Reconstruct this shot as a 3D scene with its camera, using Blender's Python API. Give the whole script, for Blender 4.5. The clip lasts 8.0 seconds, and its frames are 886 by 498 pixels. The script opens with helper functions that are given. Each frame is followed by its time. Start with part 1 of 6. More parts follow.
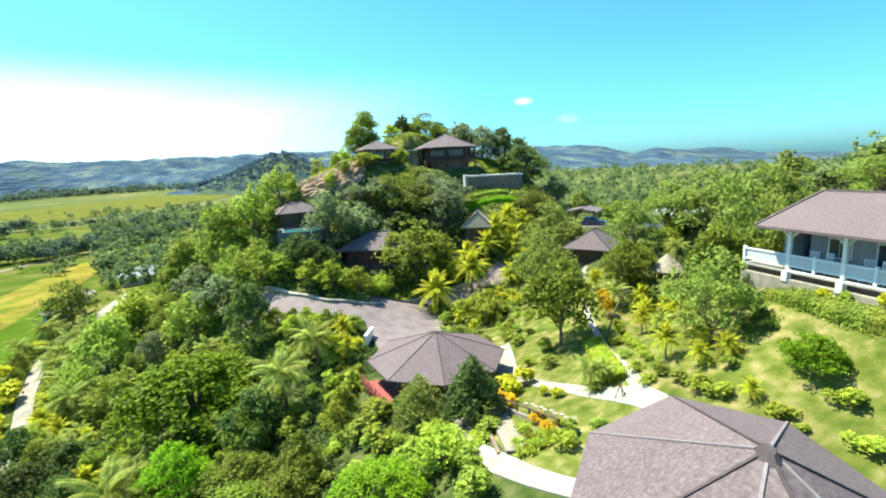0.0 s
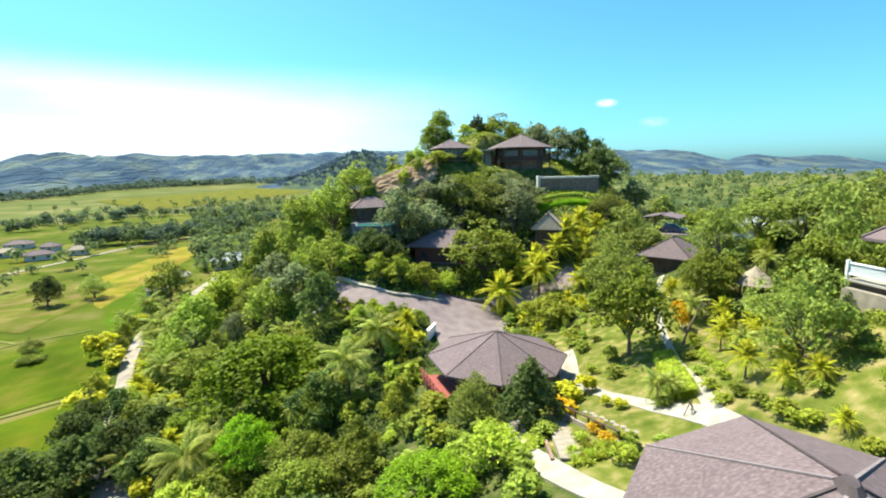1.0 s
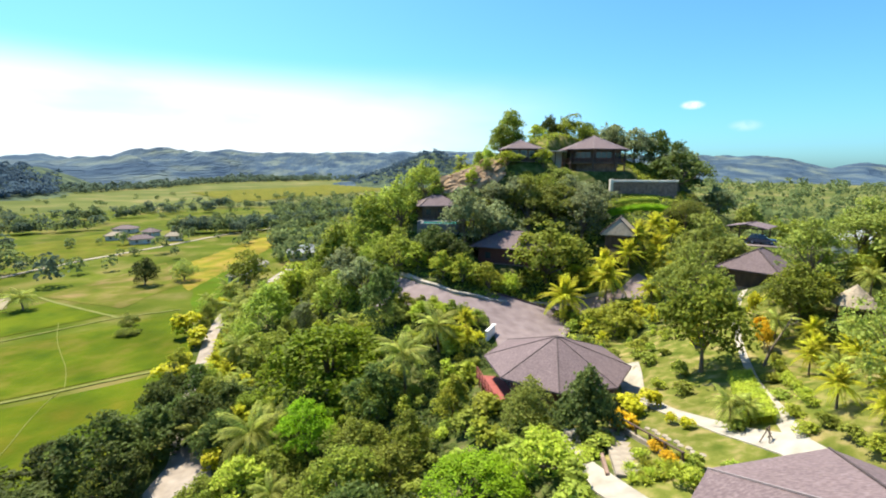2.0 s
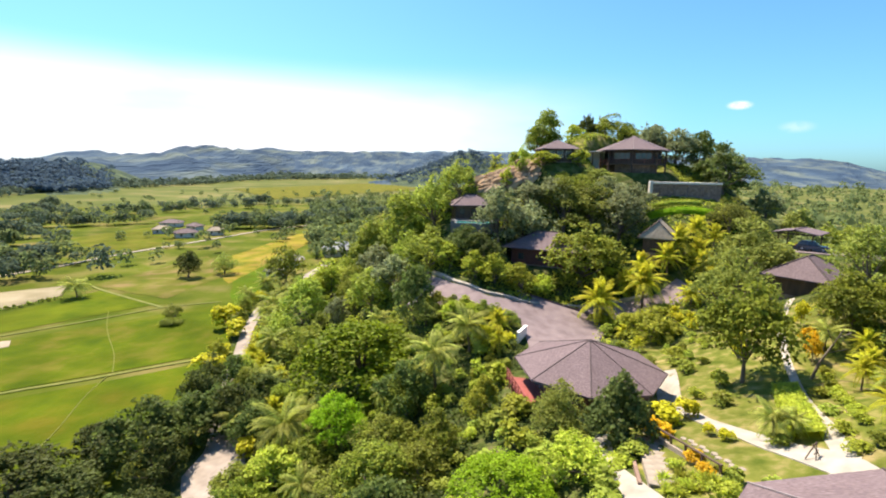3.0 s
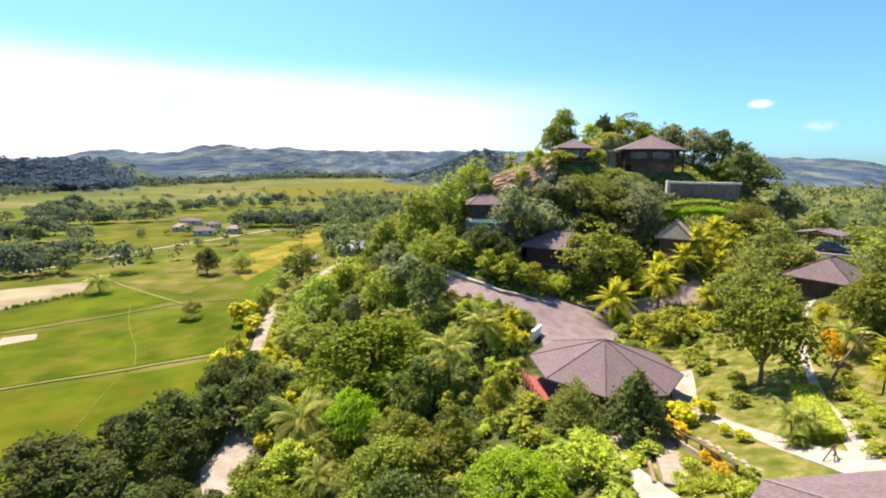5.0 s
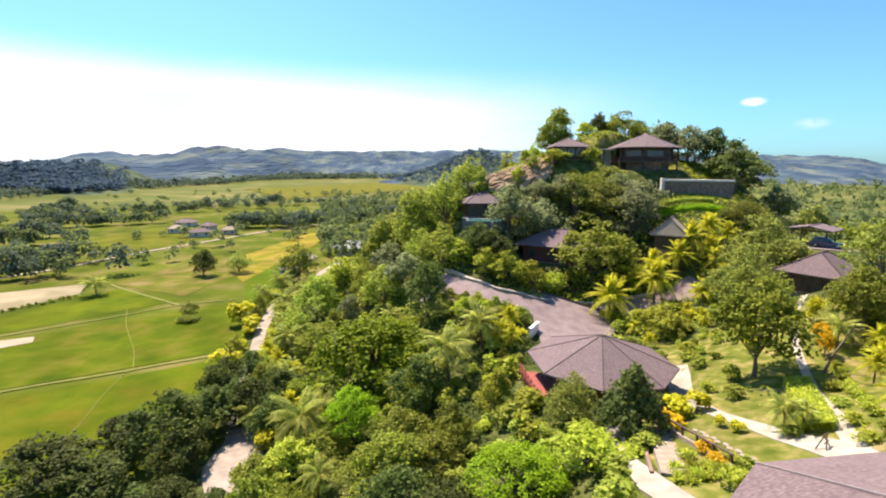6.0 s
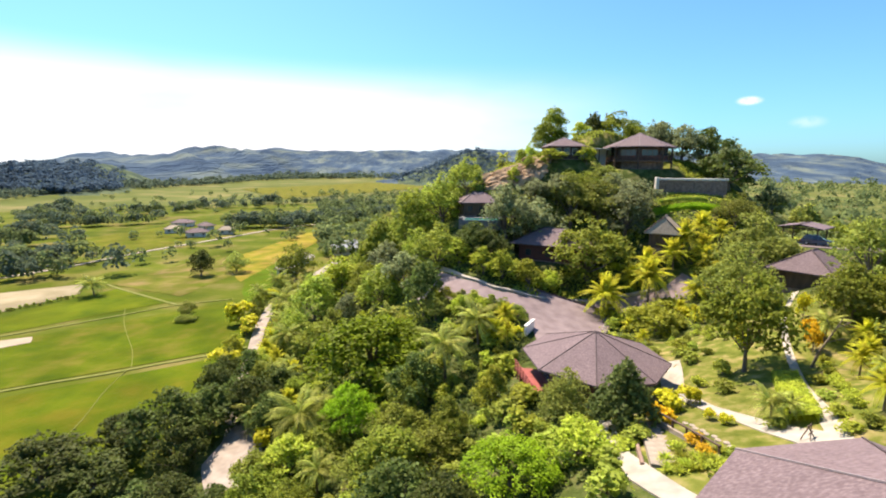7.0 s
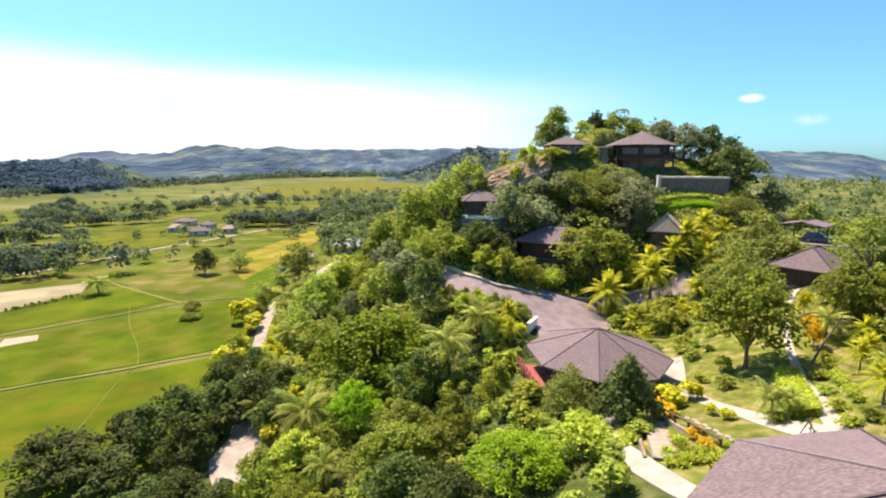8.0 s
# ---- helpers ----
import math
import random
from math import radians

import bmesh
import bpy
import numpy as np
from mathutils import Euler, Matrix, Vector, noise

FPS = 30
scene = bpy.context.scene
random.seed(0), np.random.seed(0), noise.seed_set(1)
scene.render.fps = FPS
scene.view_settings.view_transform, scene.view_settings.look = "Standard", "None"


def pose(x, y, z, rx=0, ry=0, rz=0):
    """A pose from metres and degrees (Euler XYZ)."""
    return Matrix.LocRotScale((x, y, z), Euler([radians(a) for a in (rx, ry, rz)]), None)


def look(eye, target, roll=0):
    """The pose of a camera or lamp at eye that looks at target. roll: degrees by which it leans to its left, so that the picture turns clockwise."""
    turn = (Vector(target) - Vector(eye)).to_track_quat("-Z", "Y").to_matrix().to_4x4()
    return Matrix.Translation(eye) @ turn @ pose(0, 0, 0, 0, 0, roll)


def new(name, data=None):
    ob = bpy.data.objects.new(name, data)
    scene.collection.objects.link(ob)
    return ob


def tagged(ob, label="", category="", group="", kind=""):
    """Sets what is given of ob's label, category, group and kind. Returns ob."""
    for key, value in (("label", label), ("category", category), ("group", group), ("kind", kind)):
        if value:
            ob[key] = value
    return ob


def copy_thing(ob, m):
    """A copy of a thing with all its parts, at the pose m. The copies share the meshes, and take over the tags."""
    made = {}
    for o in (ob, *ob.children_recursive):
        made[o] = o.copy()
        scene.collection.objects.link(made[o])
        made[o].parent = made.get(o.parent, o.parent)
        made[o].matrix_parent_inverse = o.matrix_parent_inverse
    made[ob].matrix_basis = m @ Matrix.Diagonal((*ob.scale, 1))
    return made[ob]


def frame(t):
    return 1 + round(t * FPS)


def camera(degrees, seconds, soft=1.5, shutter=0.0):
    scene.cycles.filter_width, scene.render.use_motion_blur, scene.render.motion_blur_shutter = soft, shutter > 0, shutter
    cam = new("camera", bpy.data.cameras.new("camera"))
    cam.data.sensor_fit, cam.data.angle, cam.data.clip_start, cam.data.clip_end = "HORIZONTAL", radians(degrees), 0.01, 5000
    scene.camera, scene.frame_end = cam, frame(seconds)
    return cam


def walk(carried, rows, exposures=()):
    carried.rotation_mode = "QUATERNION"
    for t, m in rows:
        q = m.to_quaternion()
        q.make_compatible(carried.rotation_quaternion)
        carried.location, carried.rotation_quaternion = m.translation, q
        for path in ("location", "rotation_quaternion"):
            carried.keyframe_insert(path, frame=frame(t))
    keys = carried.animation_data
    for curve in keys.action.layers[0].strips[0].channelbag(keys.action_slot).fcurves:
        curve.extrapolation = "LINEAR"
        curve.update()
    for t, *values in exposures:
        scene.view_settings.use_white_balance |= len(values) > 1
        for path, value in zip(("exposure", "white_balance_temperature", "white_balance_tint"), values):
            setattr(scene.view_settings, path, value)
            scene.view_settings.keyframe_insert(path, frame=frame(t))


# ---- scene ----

cam = camera(86.2, 8.0, soft=2.0)
PATH = [
    (0.0, -1.33, -0.02, 21.33, 79.99, 2.50, -22.96),
    (0.5, -0.77, -0.11, 21.02, 80.36, 1.08, -14.91),
    (1.0, -0.75, -0.14, 20.91, 80.40, 1.02, -14.00),
    (1.5, -0.51, -0.11, 20.70, 80.57, 0.58, -10.85),
    (2.0, -0.16, 0.03, 20.60, 80.58, -0.33, -5.60),
    (2.2, -0.15, 0.04, 20.58, 80.56, -0.58, -3.90),
    (3.3, -0.13, 0.10, 20.50, 80.49, -1.01, -1.10),
    (3.5, -0.12, 0.11, 20.49, 80.47, -1.07, -0.68),
    (4.0, 0.00, 0.00, 20.50, 80.50, -1.18, 0.20),
    (4.5, -0.11, -0.21, 20.51, 80.42, -1.15, 0.37),
    (6.0, -0.53, -0.87, 20.38, 80.39, -0.64, -0.30),
    (6.5, -0.41, -1.46, 20.42, 80.33, -0.57, -0.57),
    (7.0, -0.40, -1.61, 20.41, 80.33, -0.51, -0.64),
    (7.5, -0.48, -1.83, 20.41, 80.27, -0.48, -0.46),
    (8.0, -0.71, -2.16, 20.45, 80.14, -0.40, -0.49),
]
EXPOSURE = 1.18
walk(cam, [(r[0], pose(*r[1:])) for r in PATH], [(0.0, EXPOSURE + 0.27, 6150, -9), (1.0, EXPOSURE + 0.12, 6450, -3), (2.0, EXPOSURE, 6600, 6), (4.0, EXPOSURE + 0.03, 7100, 17), (8.0, EXPOSURE + 0.03, 7050, 16)])

# ---------------------------------------------------------------- daylight
SUN_AZ, SUN_EL = -36.0, 60.0      # degrees right of +y, degrees up
world = bpy.data.worlds.new("sky")
scene.world = world
world.use_nodes = True
wn = world.node_tree
sky = wn.nodes.new("ShaderNodeTexSky")
sky.sky_type = "NISHITA"
sky.sun_disc = False
sky.sun_elevation, sky.sun_rotation = radians(SUN_EL), radians(SUN_AZ)
sky.air_density, sky.dust_density, sky.ozone_density = 1.0, 1.1, 3.5
wn.nodes["Background"].inputs["Strength"].default_value = 0.108
tone = wn.nodes.new("ShaderNodeMix")
tone.data_type, tone.blend_type = "RGBA", "MULTIPLY"
tone.inputs["Factor"].default_value = 1.0
tone.inputs["B"].default_value = (0.40, 0.75, 0.98, 1)
wn.links.new(sky.outputs[0], tone.inputs["A"])
# bright thin cloud bank low in the sky, thickest towards the sun's side
where = wn.nodes.new("ShaderNodeTexCoord")
parts = wn.nodes.new("ShaderNodeSeparateXYZ")
wn.links.new(where.outputs["Generated"], parts.inputs[0])
facing = wn.nodes.new("ShaderNodeVectorMath")
facing.operation = "DOT_PRODUCT"
facing.inputs[1].default_value = (math.sin(radians(-48)), math.cos(radians(-48)), 0.0)
wn.links.new(where.outputs["Generated"], facing.inputs[0])
wisps = wn.nodes.new("ShaderNodeTexNoise")
wisps.inputs["Scale"].default_value, wisps.inputs["Detail"].default_value = 3.5, 7
stretched = wn.nodes.new("ShaderNodeMapping")
stretched.inputs["Scale"].default_value = (1.0, 1.0, 4.0)
wn.links.new(where.outputs["Generated"], stretched.inputs["Vector"])
wn.links.new(stretched.outputs[0], wisps.inputs["Vector"])
def fade(sock, a, b, lo, hi):
    f = wn.nodes.new("ShaderNodeMapRange")
    f.interpolation_type = "SMOOTHSTEP"
    for k, v in (("From Min", a), ("From Max", b), ("To Min", lo), ("To Max", hi)):
        f.inputs[k].default_value = v
    wn.links.new(sock, f.inputs["Value"])
    return f.outputs[0]
def times(a, b):
    f = wn.nodes.new("ShaderNodeMath")
    f.operation, f.use_clamp = "MULTIPLY", True
    wn.links.new(a, f.inputs[0])
    wn.links.new(b, f.inputs[1])
    return f.outputs[0]
bank = times(times(fade(parts.outputs["Z"], 0.10, 0.21, 1.2, 0.0), fade(facing.outputs["Value"], 0.22, 1.0, 0.0, 1.15)), fade(wisps.outputs["Fac"], 0.25, 0.6, 0.55, 1.0))
white = wn.nodes.new("ShaderNodeMix")
white.data_type = "RGBA"
white.inputs["B"].default_value = (4.8, 5.1, 5.5, 1)
wn.links.new(bank, white.inputs["Factor"])
wn.links.new(tone.outputs["Result"], white.inputs["A"])
colour = white.outputs["Result"]
puffs = wn.nodes.new("ShaderNodeTexNoise")
puffs.inputs["Scale"].default_value, puffs.inputs["Detail"].default_value = 70.0, 6
wn.links.new(where.outputs["Generated"], puffs.inputs["Vector"])
for centre, size, most in (((0.534, 0.837, 0.119), 0.024, 1.0), ((0.606, 0.792, 0.080), 0.032, 0.22)):
    off = wn.nodes.new("ShaderNodeVectorMath")
    off.operation = "SUBTRACT"
    off.inputs[1].default_value = centre
    wn.links.new(where.outputs["Generated"], off.inputs[0])
    flat = wn.nodes.new("ShaderNodeVectorMath")
    flat.operation = "MULTIPLY"
    flat.inputs[1].default_value = (1 / size, 1 / size, 2.6 / size)
    wn.links.new(off.outputs[0], flat.inputs[0])
    far_off = wn.nodes.new("ShaderNodeVectorMath")
    far_off.operation = "LENGTH"
    wn.links.new(flat.outputs[0], far_off.inputs[0])
    puff = times(fade(far_off.outputs["Value"], 0.15, 1.0, most, 0.0), fade(puffs.outputs["Fac"], 0.25, 0.52, 0.45, 1.2))
    cloud = wn.nodes.new("ShaderNodeMix")
    cloud.data_type = "RGBA"
    cloud.inputs["B"].default_value = (5.1, 5.3, 5.5, 1)
    wn.links.new(puff, cloud.inputs["Factor"])
    wn.links.new(colour, cloud.inputs["A"])
    colour = cloud.outputs["Result"]
wn.links.new(colour, wn.nodes["Background"].inputs["Color"])
sun_data = bpy.data.lights.new("sun", "SUN")
sun_data.energy, sun_data.angle, sun_data.color = 5.0, radians(0.5), (1.0, 0.90, 0.74)
sun = new("sun", sun_data)
sun_dir = Vector((math.sin(radians(SUN_AZ)) * math.cos(radians(SUN_EL)), math.cos(radians(SUN_AZ)) * math.cos(radians(SUN_EL)), math.sin(radians(SUN_EL))))
sun.matrix_world = look(sun_dir * 300, (0, 0, 0))


# ---------------------------------------------------------------- materials
def mat(name, stops, scale=3.0, rough=0.8, bump=0.2, bscale=30.0, detail=6.0, island=0.0, obj=0.0, trans=0.0, metal=0.0, stretch=(1, 1, 1), patch=0.0, pscale=0.15, spec=0.3, coords="Object", depth=0.05):
    """Noise-driven colour between stops, a second coarse noise that shifts value, fine relief; island and obj vary pieces."""
    m = bpy.data.materials.new(name)
    m.use_nodes = True
    t = m.node_tree
    n, l = t.nodes, t.links
    b = n["Principled BSDF"]
    b.inputs["Roughness"].default_value = rough
    b.inputs["Metallic"].default_value = metal
    b.inputs["Specular IOR Level"].default_value = spec
    co = n.new("ShaderNodeTexCoord")
    mp = n.new("ShaderNodeMapping")
    mp.inputs["Scale"].default_value = stretch
    l.new(co.outputs[coords], mp.inputs["Vector"])
    no = n.new("ShaderNodeTexNoise")
    no.inputs["Scale"].default_value, no.inputs["Detail"].default_value = scale, detail
    l.new(mp.outputs[0], no.inputs["Vector"])
    ramp = n.new("ShaderNodeValToRGB")
    el = ramp.color_ramp.elements
    while len(el) < len(stops):
        el.new(0.5)
    for i, c in enumerate(stops):
        el[i].position = 0.3 + 0.4 * i / max(1, len(stops) - 1)
        el[i].color = (*c, 1)
    l.new(no.outputs["Fac"], ramp.inputs["Fac"])
    hsv = n.new("ShaderNodeHueSaturation")
    l.new(ramp.outputs["Color"], hsv.inputs["Color"])
    value = None
    def add(sock, amount):
        nonlocal value
        mr = n.new("ShaderNodeMapRange")
        mr.inputs["To Min"].default_value, mr.inputs["To Max"].default_value = 1 - amount, 1 + amount
        l.new(sock, mr.inputs["Value"])
        if value is None:
            value = mr.outputs[0]
        else:
            mu = n.new("ShaderNodeMath")
            mu.operation = "MULTIPLY"
            l.new(value, mu.inputs[0])
            l.new(mr.outputs[0], mu.inputs[1])
            value = mu.outputs[0]
    if patch:
        pn = n.new("ShaderNodeTexNoise")
        pn.inputs["Scale"].default_value, pn.inputs["Detail"].default_value = pscale, 3
        l.new(co.outputs[coords], pn.inputs["Vector"])
        add(pn.outputs["Fac"], patch)
    if island:
        g = n.new("ShaderNodeNewGeometry")
        add(g.outputs["Random Per Island"], island)
    if obj:
        o = n.new("ShaderNodeObjectInfo")
        add(o.outputs["Random"], obj)
        mr = n.new("ShaderNodeMapRange")
        mr.inputs["To Min"].default_value, mr.inputs["To Max"].default_value = 0.5 - obj * 0.05, 0.5 + obj * 0.035
        l.new(o.outputs["Random"], mr.inputs["Value"])
        l.new(mr.outputs[0], hsv.inputs["Hue"])
    if value is not None:
        l.new(value, hsv.inputs["Value"])
    l.new(hsv.outputs["Color"], b.inputs["Base Color"])
    if bump:
        bn = n.new("ShaderNodeTexNoise")
        bn.inputs["Scale"].default_value, bn.inputs["Detail"].default_value = bscale, 4
        l.new(mp.outputs[0], bn.inputs["Vector"])
        bp = n.new("ShaderNodeBump")
        bp.inputs["Strength"].default_value, bp.inputs["Distance"].default_value = bump, depth
        l.new(bn.outputs["Fac"], bp.inputs["Height"])
        l.new(bp.outputs[0], b.inputs["Normal"])
    if trans:
        tr = n.new("ShaderNodeBsdfTranslucent")
        l.new(hsv.outputs["Color"], tr.inputs["Color"])
        mx = n.new("ShaderNodeMixShader")
        mx.inputs[0].default_value = trans
        l.new(b.outputs[0], mx.inputs[1])
        l.new(tr.outputs[0], mx.inputs[2])
        l.new(mx.outputs[0], n["Material Output"].inputs["Surface"])
    return m


def leafy(name, a, c, island=0.40, obj=0.34, trans=0.5, spec=0.14, rough=0.6):
    return mat(name, [a, c], scale=0.6, rough=rough, bump=0, island=island, obj=obj, trans=trans, spec=spec)


M_DARK = leafy("leaf_dark", (0.055, 0.090, 0.022), (0.160, 0.200, 0.048))
M_MID = leafy("leaf_mid", (0.195, 0.265, 0.036), (0.42, 0.47, 0.075))
M_BIG = leafy("leaf_fresh", (0.115, 0.218, 0.011), (0.299, 0.402, 0.025))
# Darker leaf for near trees; their farther twins use leaf_mid, paled for haze.
M_NEAR = leafy("leaf_olive", (0.115, 0.165, 0.020), (0.335, 0.375, 0.050), island=0.5)
M_LIGHT = leafy("leaf_light", (0.242, 0.308, 0.033), (0.495, 0.517, 0.066))
M_LIME = leafy("leaf_lime", (0.15, 0.28, 0.008), (0.30, 0.44, 0.018))
# Paler, greyer leaf for trees farther off; distance haze is painted in.
M_HILL_HAZE = leafy("leaf_hill_haze", (0.135, 0.165, 0.074), (0.335, 0.370, 0.172), obj=0.25)
M_AIRY = leafy("leaf_airy", (0.175, 0.225, 0.042), (0.36, 0.395, 0.085))
M_CONE = leafy("leaf_deep_green", (0.071, 0.109, 0.030), (0.201, 0.247, 0.071))
# Woodland leaf lightened and greyed; the haze over it is painted in.
M_WOODS = leafy("leaf_woodland_haze", (0.13, 0.165, 0.055), (0.27, 0.30, 0.115))
M_YELLOW = leafy("leaf_yellow", (0.42, 0.42, 0.02), (0.60, 0.55, 0.04), obj=0.15)
M_YPALM = leafy("leaf_yellow_palm", (0.29, 0.35, 0.024), (0.68, 0.63, 0.055), obj=0.3)
M_ORANGE = leafy("leaf_orange", (0.62, 0.40, 0.02), (0.75, 0.52, 0.03), obj=0.15)
M_PALM = leafy("leaf_palm", (0.220, 0.275, 0.044), (0.440, 0.462, 0.110))
# Blue-grey leaf for trees on the plain, with the haze mixed in.
M_FAR = leafy("leaf_far_haze", (0.075, 0.110, 0.075), (0.145, 0.185, 0.12), obj=0, spec=0.08, rough=0.9)
# Ridge woods are coloured blue to imitate haze, not for the leaf itself.
M_FARHAZE = leafy("leaf_ridge_haze", (0.050, 0.085, 0.125), (0.110, 0.160, 0.200), island=0.2, obj=0, spec=0.05, rough=0.95)
# Lighter far leaf, also shifted a little towards haze.
M_FAR2 = leafy("leaf_far_light", (0.105, 0.150, 0.06), (0.20, 0.24, 0.09), obj=0, spec=0.1, rough=0.9)
M_BARK = mat("bark", [(0.10, 0.075, 0.055), (0.19, 0.15, 0.115)], scale=2, stretch=(1, 1, 0.2), bump=0.5, bscale=8)
M_ROOF = mat("shingle", [(0.092, 0.064, 0.070), (0.130, 0.094, 0.100), (0.180, 0.136, 0.142)], scale=7.0, rough=0.85, bump=0.4, bscale=14, patch=0.16, pscale=0.7, obj=0.12, detail=12)
M_RIDGE = mat("ridge_cap", [(0.050, 0.036, 0.038), (0.085, 0.064, 0.066)], scale=3)
M_RIDGE_L = mat("ridge_cap_pale", [(0.19, 0.155, 0.16), (0.25, 0.21, 0.215)], scale=3)
M_REDROOF = mat("brown_red_roof", [(0.118, 0.082, 0.086), (0.16, 0.115, 0.12)], scale=7, rough=0.8, bump=0.2, patch=0.15, pscale=0.4)
M_THATCH = mat("thatch", [(0.24, 0.192, 0.136), (0.368, 0.304, 0.232)], scale=6, stretch=(1, 1, 0.15), bump=0.6, bscale=25, island=0.15)
M_WOODRED = mat("red_wood", [(0.23, 0.055, 0.045), (0.33, 0.10, 0.08)], scale=2, stretch=(1, 1, 8), rough=0.6, obj=0.12)
M_WALLRED = mat("brown_red_boards", [(0.11, 0.04, 0.032), (0.17, 0.07, 0.055)], scale=2, stretch=(1, 1, 8), rough=0.65, obj=0.12)
M_WOODDK = mat("dark_wood", [(0.055, 0.035, 0.028), (0.11, 0.07, 0.05)], scale=2, stretch=(1, 1, 0.2), rough=0.6, obj=0.15)
M_WHITE = mat("white_paint", [(0.72, 0.72, 0.72), (0.82, 0.82, 0.82)], scale=1.5, rough=0.5, bump=0.05)
M_SLAT = mat("greyish_white_slats", [(0.58, 0.58, 0.60), (0.68, 0.68, 0.70)], scale=1.5, rough=0.6, bump=0.05)
M_PLASTER = mat("plaster", [(0.52, 0.48, 0.42), (0.66, 0.62, 0.55)], scale=0.8, rough=0.9, patch=0.15)
M_GREYPL = mat("grey_plaster", [(0.26, 0.27, 0.30), (0.36, 0.37, 0.40)], scale=0.8, rough=0.8)
M_GREYDK = mat("dark_grey_render", [(0.10, 0.105, 0.115), (0.16, 0.165, 0.175)], scale=1.2, rough=0.8, patch=0.2)
M_STONE = mat("retaining_stone", [(0.15, 0.095, 0.075), (0.29, 0.20, 0.155)], scale=1.6, rough=0.95, bump=0.7, bscale=5, patch=0.25)
M_CONC = mat("pale_concrete", [(0.25, 0.225, 0.19), (0.37, 0.335, 0.285)], scale=1.0, rough=0.9, bump=0.2, patch=0.2, pscale=0.4)
M_ASPH = mat("road_surface", [(0.150, 0.114, 0.119), (0.215, 0.170, 0.175)], scale=0.7, rough=0.9, bump=0.2, bscale=40, patch=0.2, pscale=0.2)
M_DIRT = mat("pale_dirt", [(0.215, 0.178, 0.148), (0.325, 0.280, 0.242)], scale=0.6, rough=0.95, bump=0.4, bscale=12, patch=0.2)
M_STEP = mat("tan_paving", [(0.24, 0.20, 0.16), (0.34, 0.29, 0.23)], scale=1.5, rough=0.9, bump=0.3, patch=0.25, pscale=0.8)
M_GLASS = mat("window_glass", [(0.03, 0.04, 0.05), (0.05, 0.06, 0.07)], scale=0.5, rough=0.08, bump=0, spec=0.6)
M_CAR = mat("car_paint", [(0.06, 0.07, 0.11), (0.08, 0.09, 0.13)], scale=0.5, rough=0.25, bump=0, spec=0.6)
M_TYRE = mat("tyre_rubber", [(0.015, 0.015, 0.016), (0.03, 0.03, 0.03)], scale=8, rough=0.9)
M_POOL = mat("pool_water", [(0.02, 0.16, 0.15), (0.03, 0.24, 0.22)], scale=1.0, rough=0.08, bump=0.1, bscale=6, spec=0.5)
M_RUST = mat("rock_face", [(0.12, 0.075, 0.045), (0.30, 0.20, 0.12), (0.46, 0.36, 0.25)], scale=0.5, rough=0.95, bump=0.9, bscale=2.0, patch=0.3)
# grounds
M_LAWN = mat("lawn", [(0.062, 0.086, 0.012), (0.125, 0.135, 0.028), (0.27, 0.215, 0.095)], scale=0.8, rough=0.95, bump=0.7, bscale=9, patch=0.35, pscale=0.12, detail=12, depth=0.12, spec=0.04)
M_UNDER = mat("undergrowth", [(0.028, 0.042, 0.011), (0.060, 0.080, 0.020), (0.135, 0.125, 0.055)], scale=0.7, rough=0.95, bump=1.0, bscale=3, patch=0.35, pscale=0.1, detail=12, depth=0.3, spec=0.04)
M_PLAIN = mat("plain", [(0.066, 0.086, 0.020), (0.102, 0.116, 0.032), (0.18, 0.155, 0.066)], scale=0.018, rough=0.95, bump=0.3, bscale=1.0, patch=0.25, pscale=0.006, detail=8, spec=0.04)
M_MEADOW = mat("field_margin", [(0.046, 0.072, 0.005), (0.080, 0.100, 0.010), (0.16, 0.135, 0.045)], scale=0.07, rough=0.95, bump=0.8, bscale=2.0, patch=0.45, pscale=0.03, detail=14, spec=0.04, depth=0.2)
M_MOUNT = mat("wooded_hills", [(0.034, 0.052, 0.044), (0.06, 0.086, 0.055), (0.11, 0.135, 0.065)], scale=0.05, rough=0.95, bump=0.9, bscale=0.09, patch=0.3, pscale=0.008, detail=10, depth=7.0, spec=0.04)
# Distance haze is painted into the blue base colour of the far ranges.
M_RANGE_HAZE = mat("haze_blue_ranges", [(0.027, 0.050, 0.090), (0.054, 0.085, 0.122), (0.13, 0.160, 0.145)], scale=0.020, stretch=(1, 0.16, 2.5), rough=0.95, bump=1.0, bscale=0.06, patch=0.45, pscale=0.005, detail=14, depth=16.0, spec=0.04)


# ---------------------------------------------------------------- helpers
def mesh_of(name, verts, faces, materials, smooth=False, slots=None):
    me = bpy.data.meshes.new(name)
    me.from_pydata([tuple(v) for v in verts] if not isinstance(verts, np.ndarray) else verts.tolist(), [], faces if isinstance(faces, list) else faces.tolist())
    for m in materials if isinstance(materials, (list, tuple)) else [materials]:
        me.materials.append(m)
    if slots is not None:
        me.polygons.foreach_set("material_index", slots)
    if smooth:
        me.polygons.foreach_set("use_smooth", np.ones(len(me.polygons), dtype=bool))
    me.update()
    return me


def part(name, bm, material, parent, label=""):
    me = bpy.data.meshes.new(name)
    bm.to_mesh(me)
    bm.free()
    me.materials.append(material)
    ob = new(name, me)
    ob.parent = parent
    return tagged(ob, label)


def thing(name, label, category, m, group="", kind=""):
    ob = new(name)
    ob.empty_display_size = 0.5
    ob.matrix_basis = m
    return tagged(ob, label, category, group, kind)


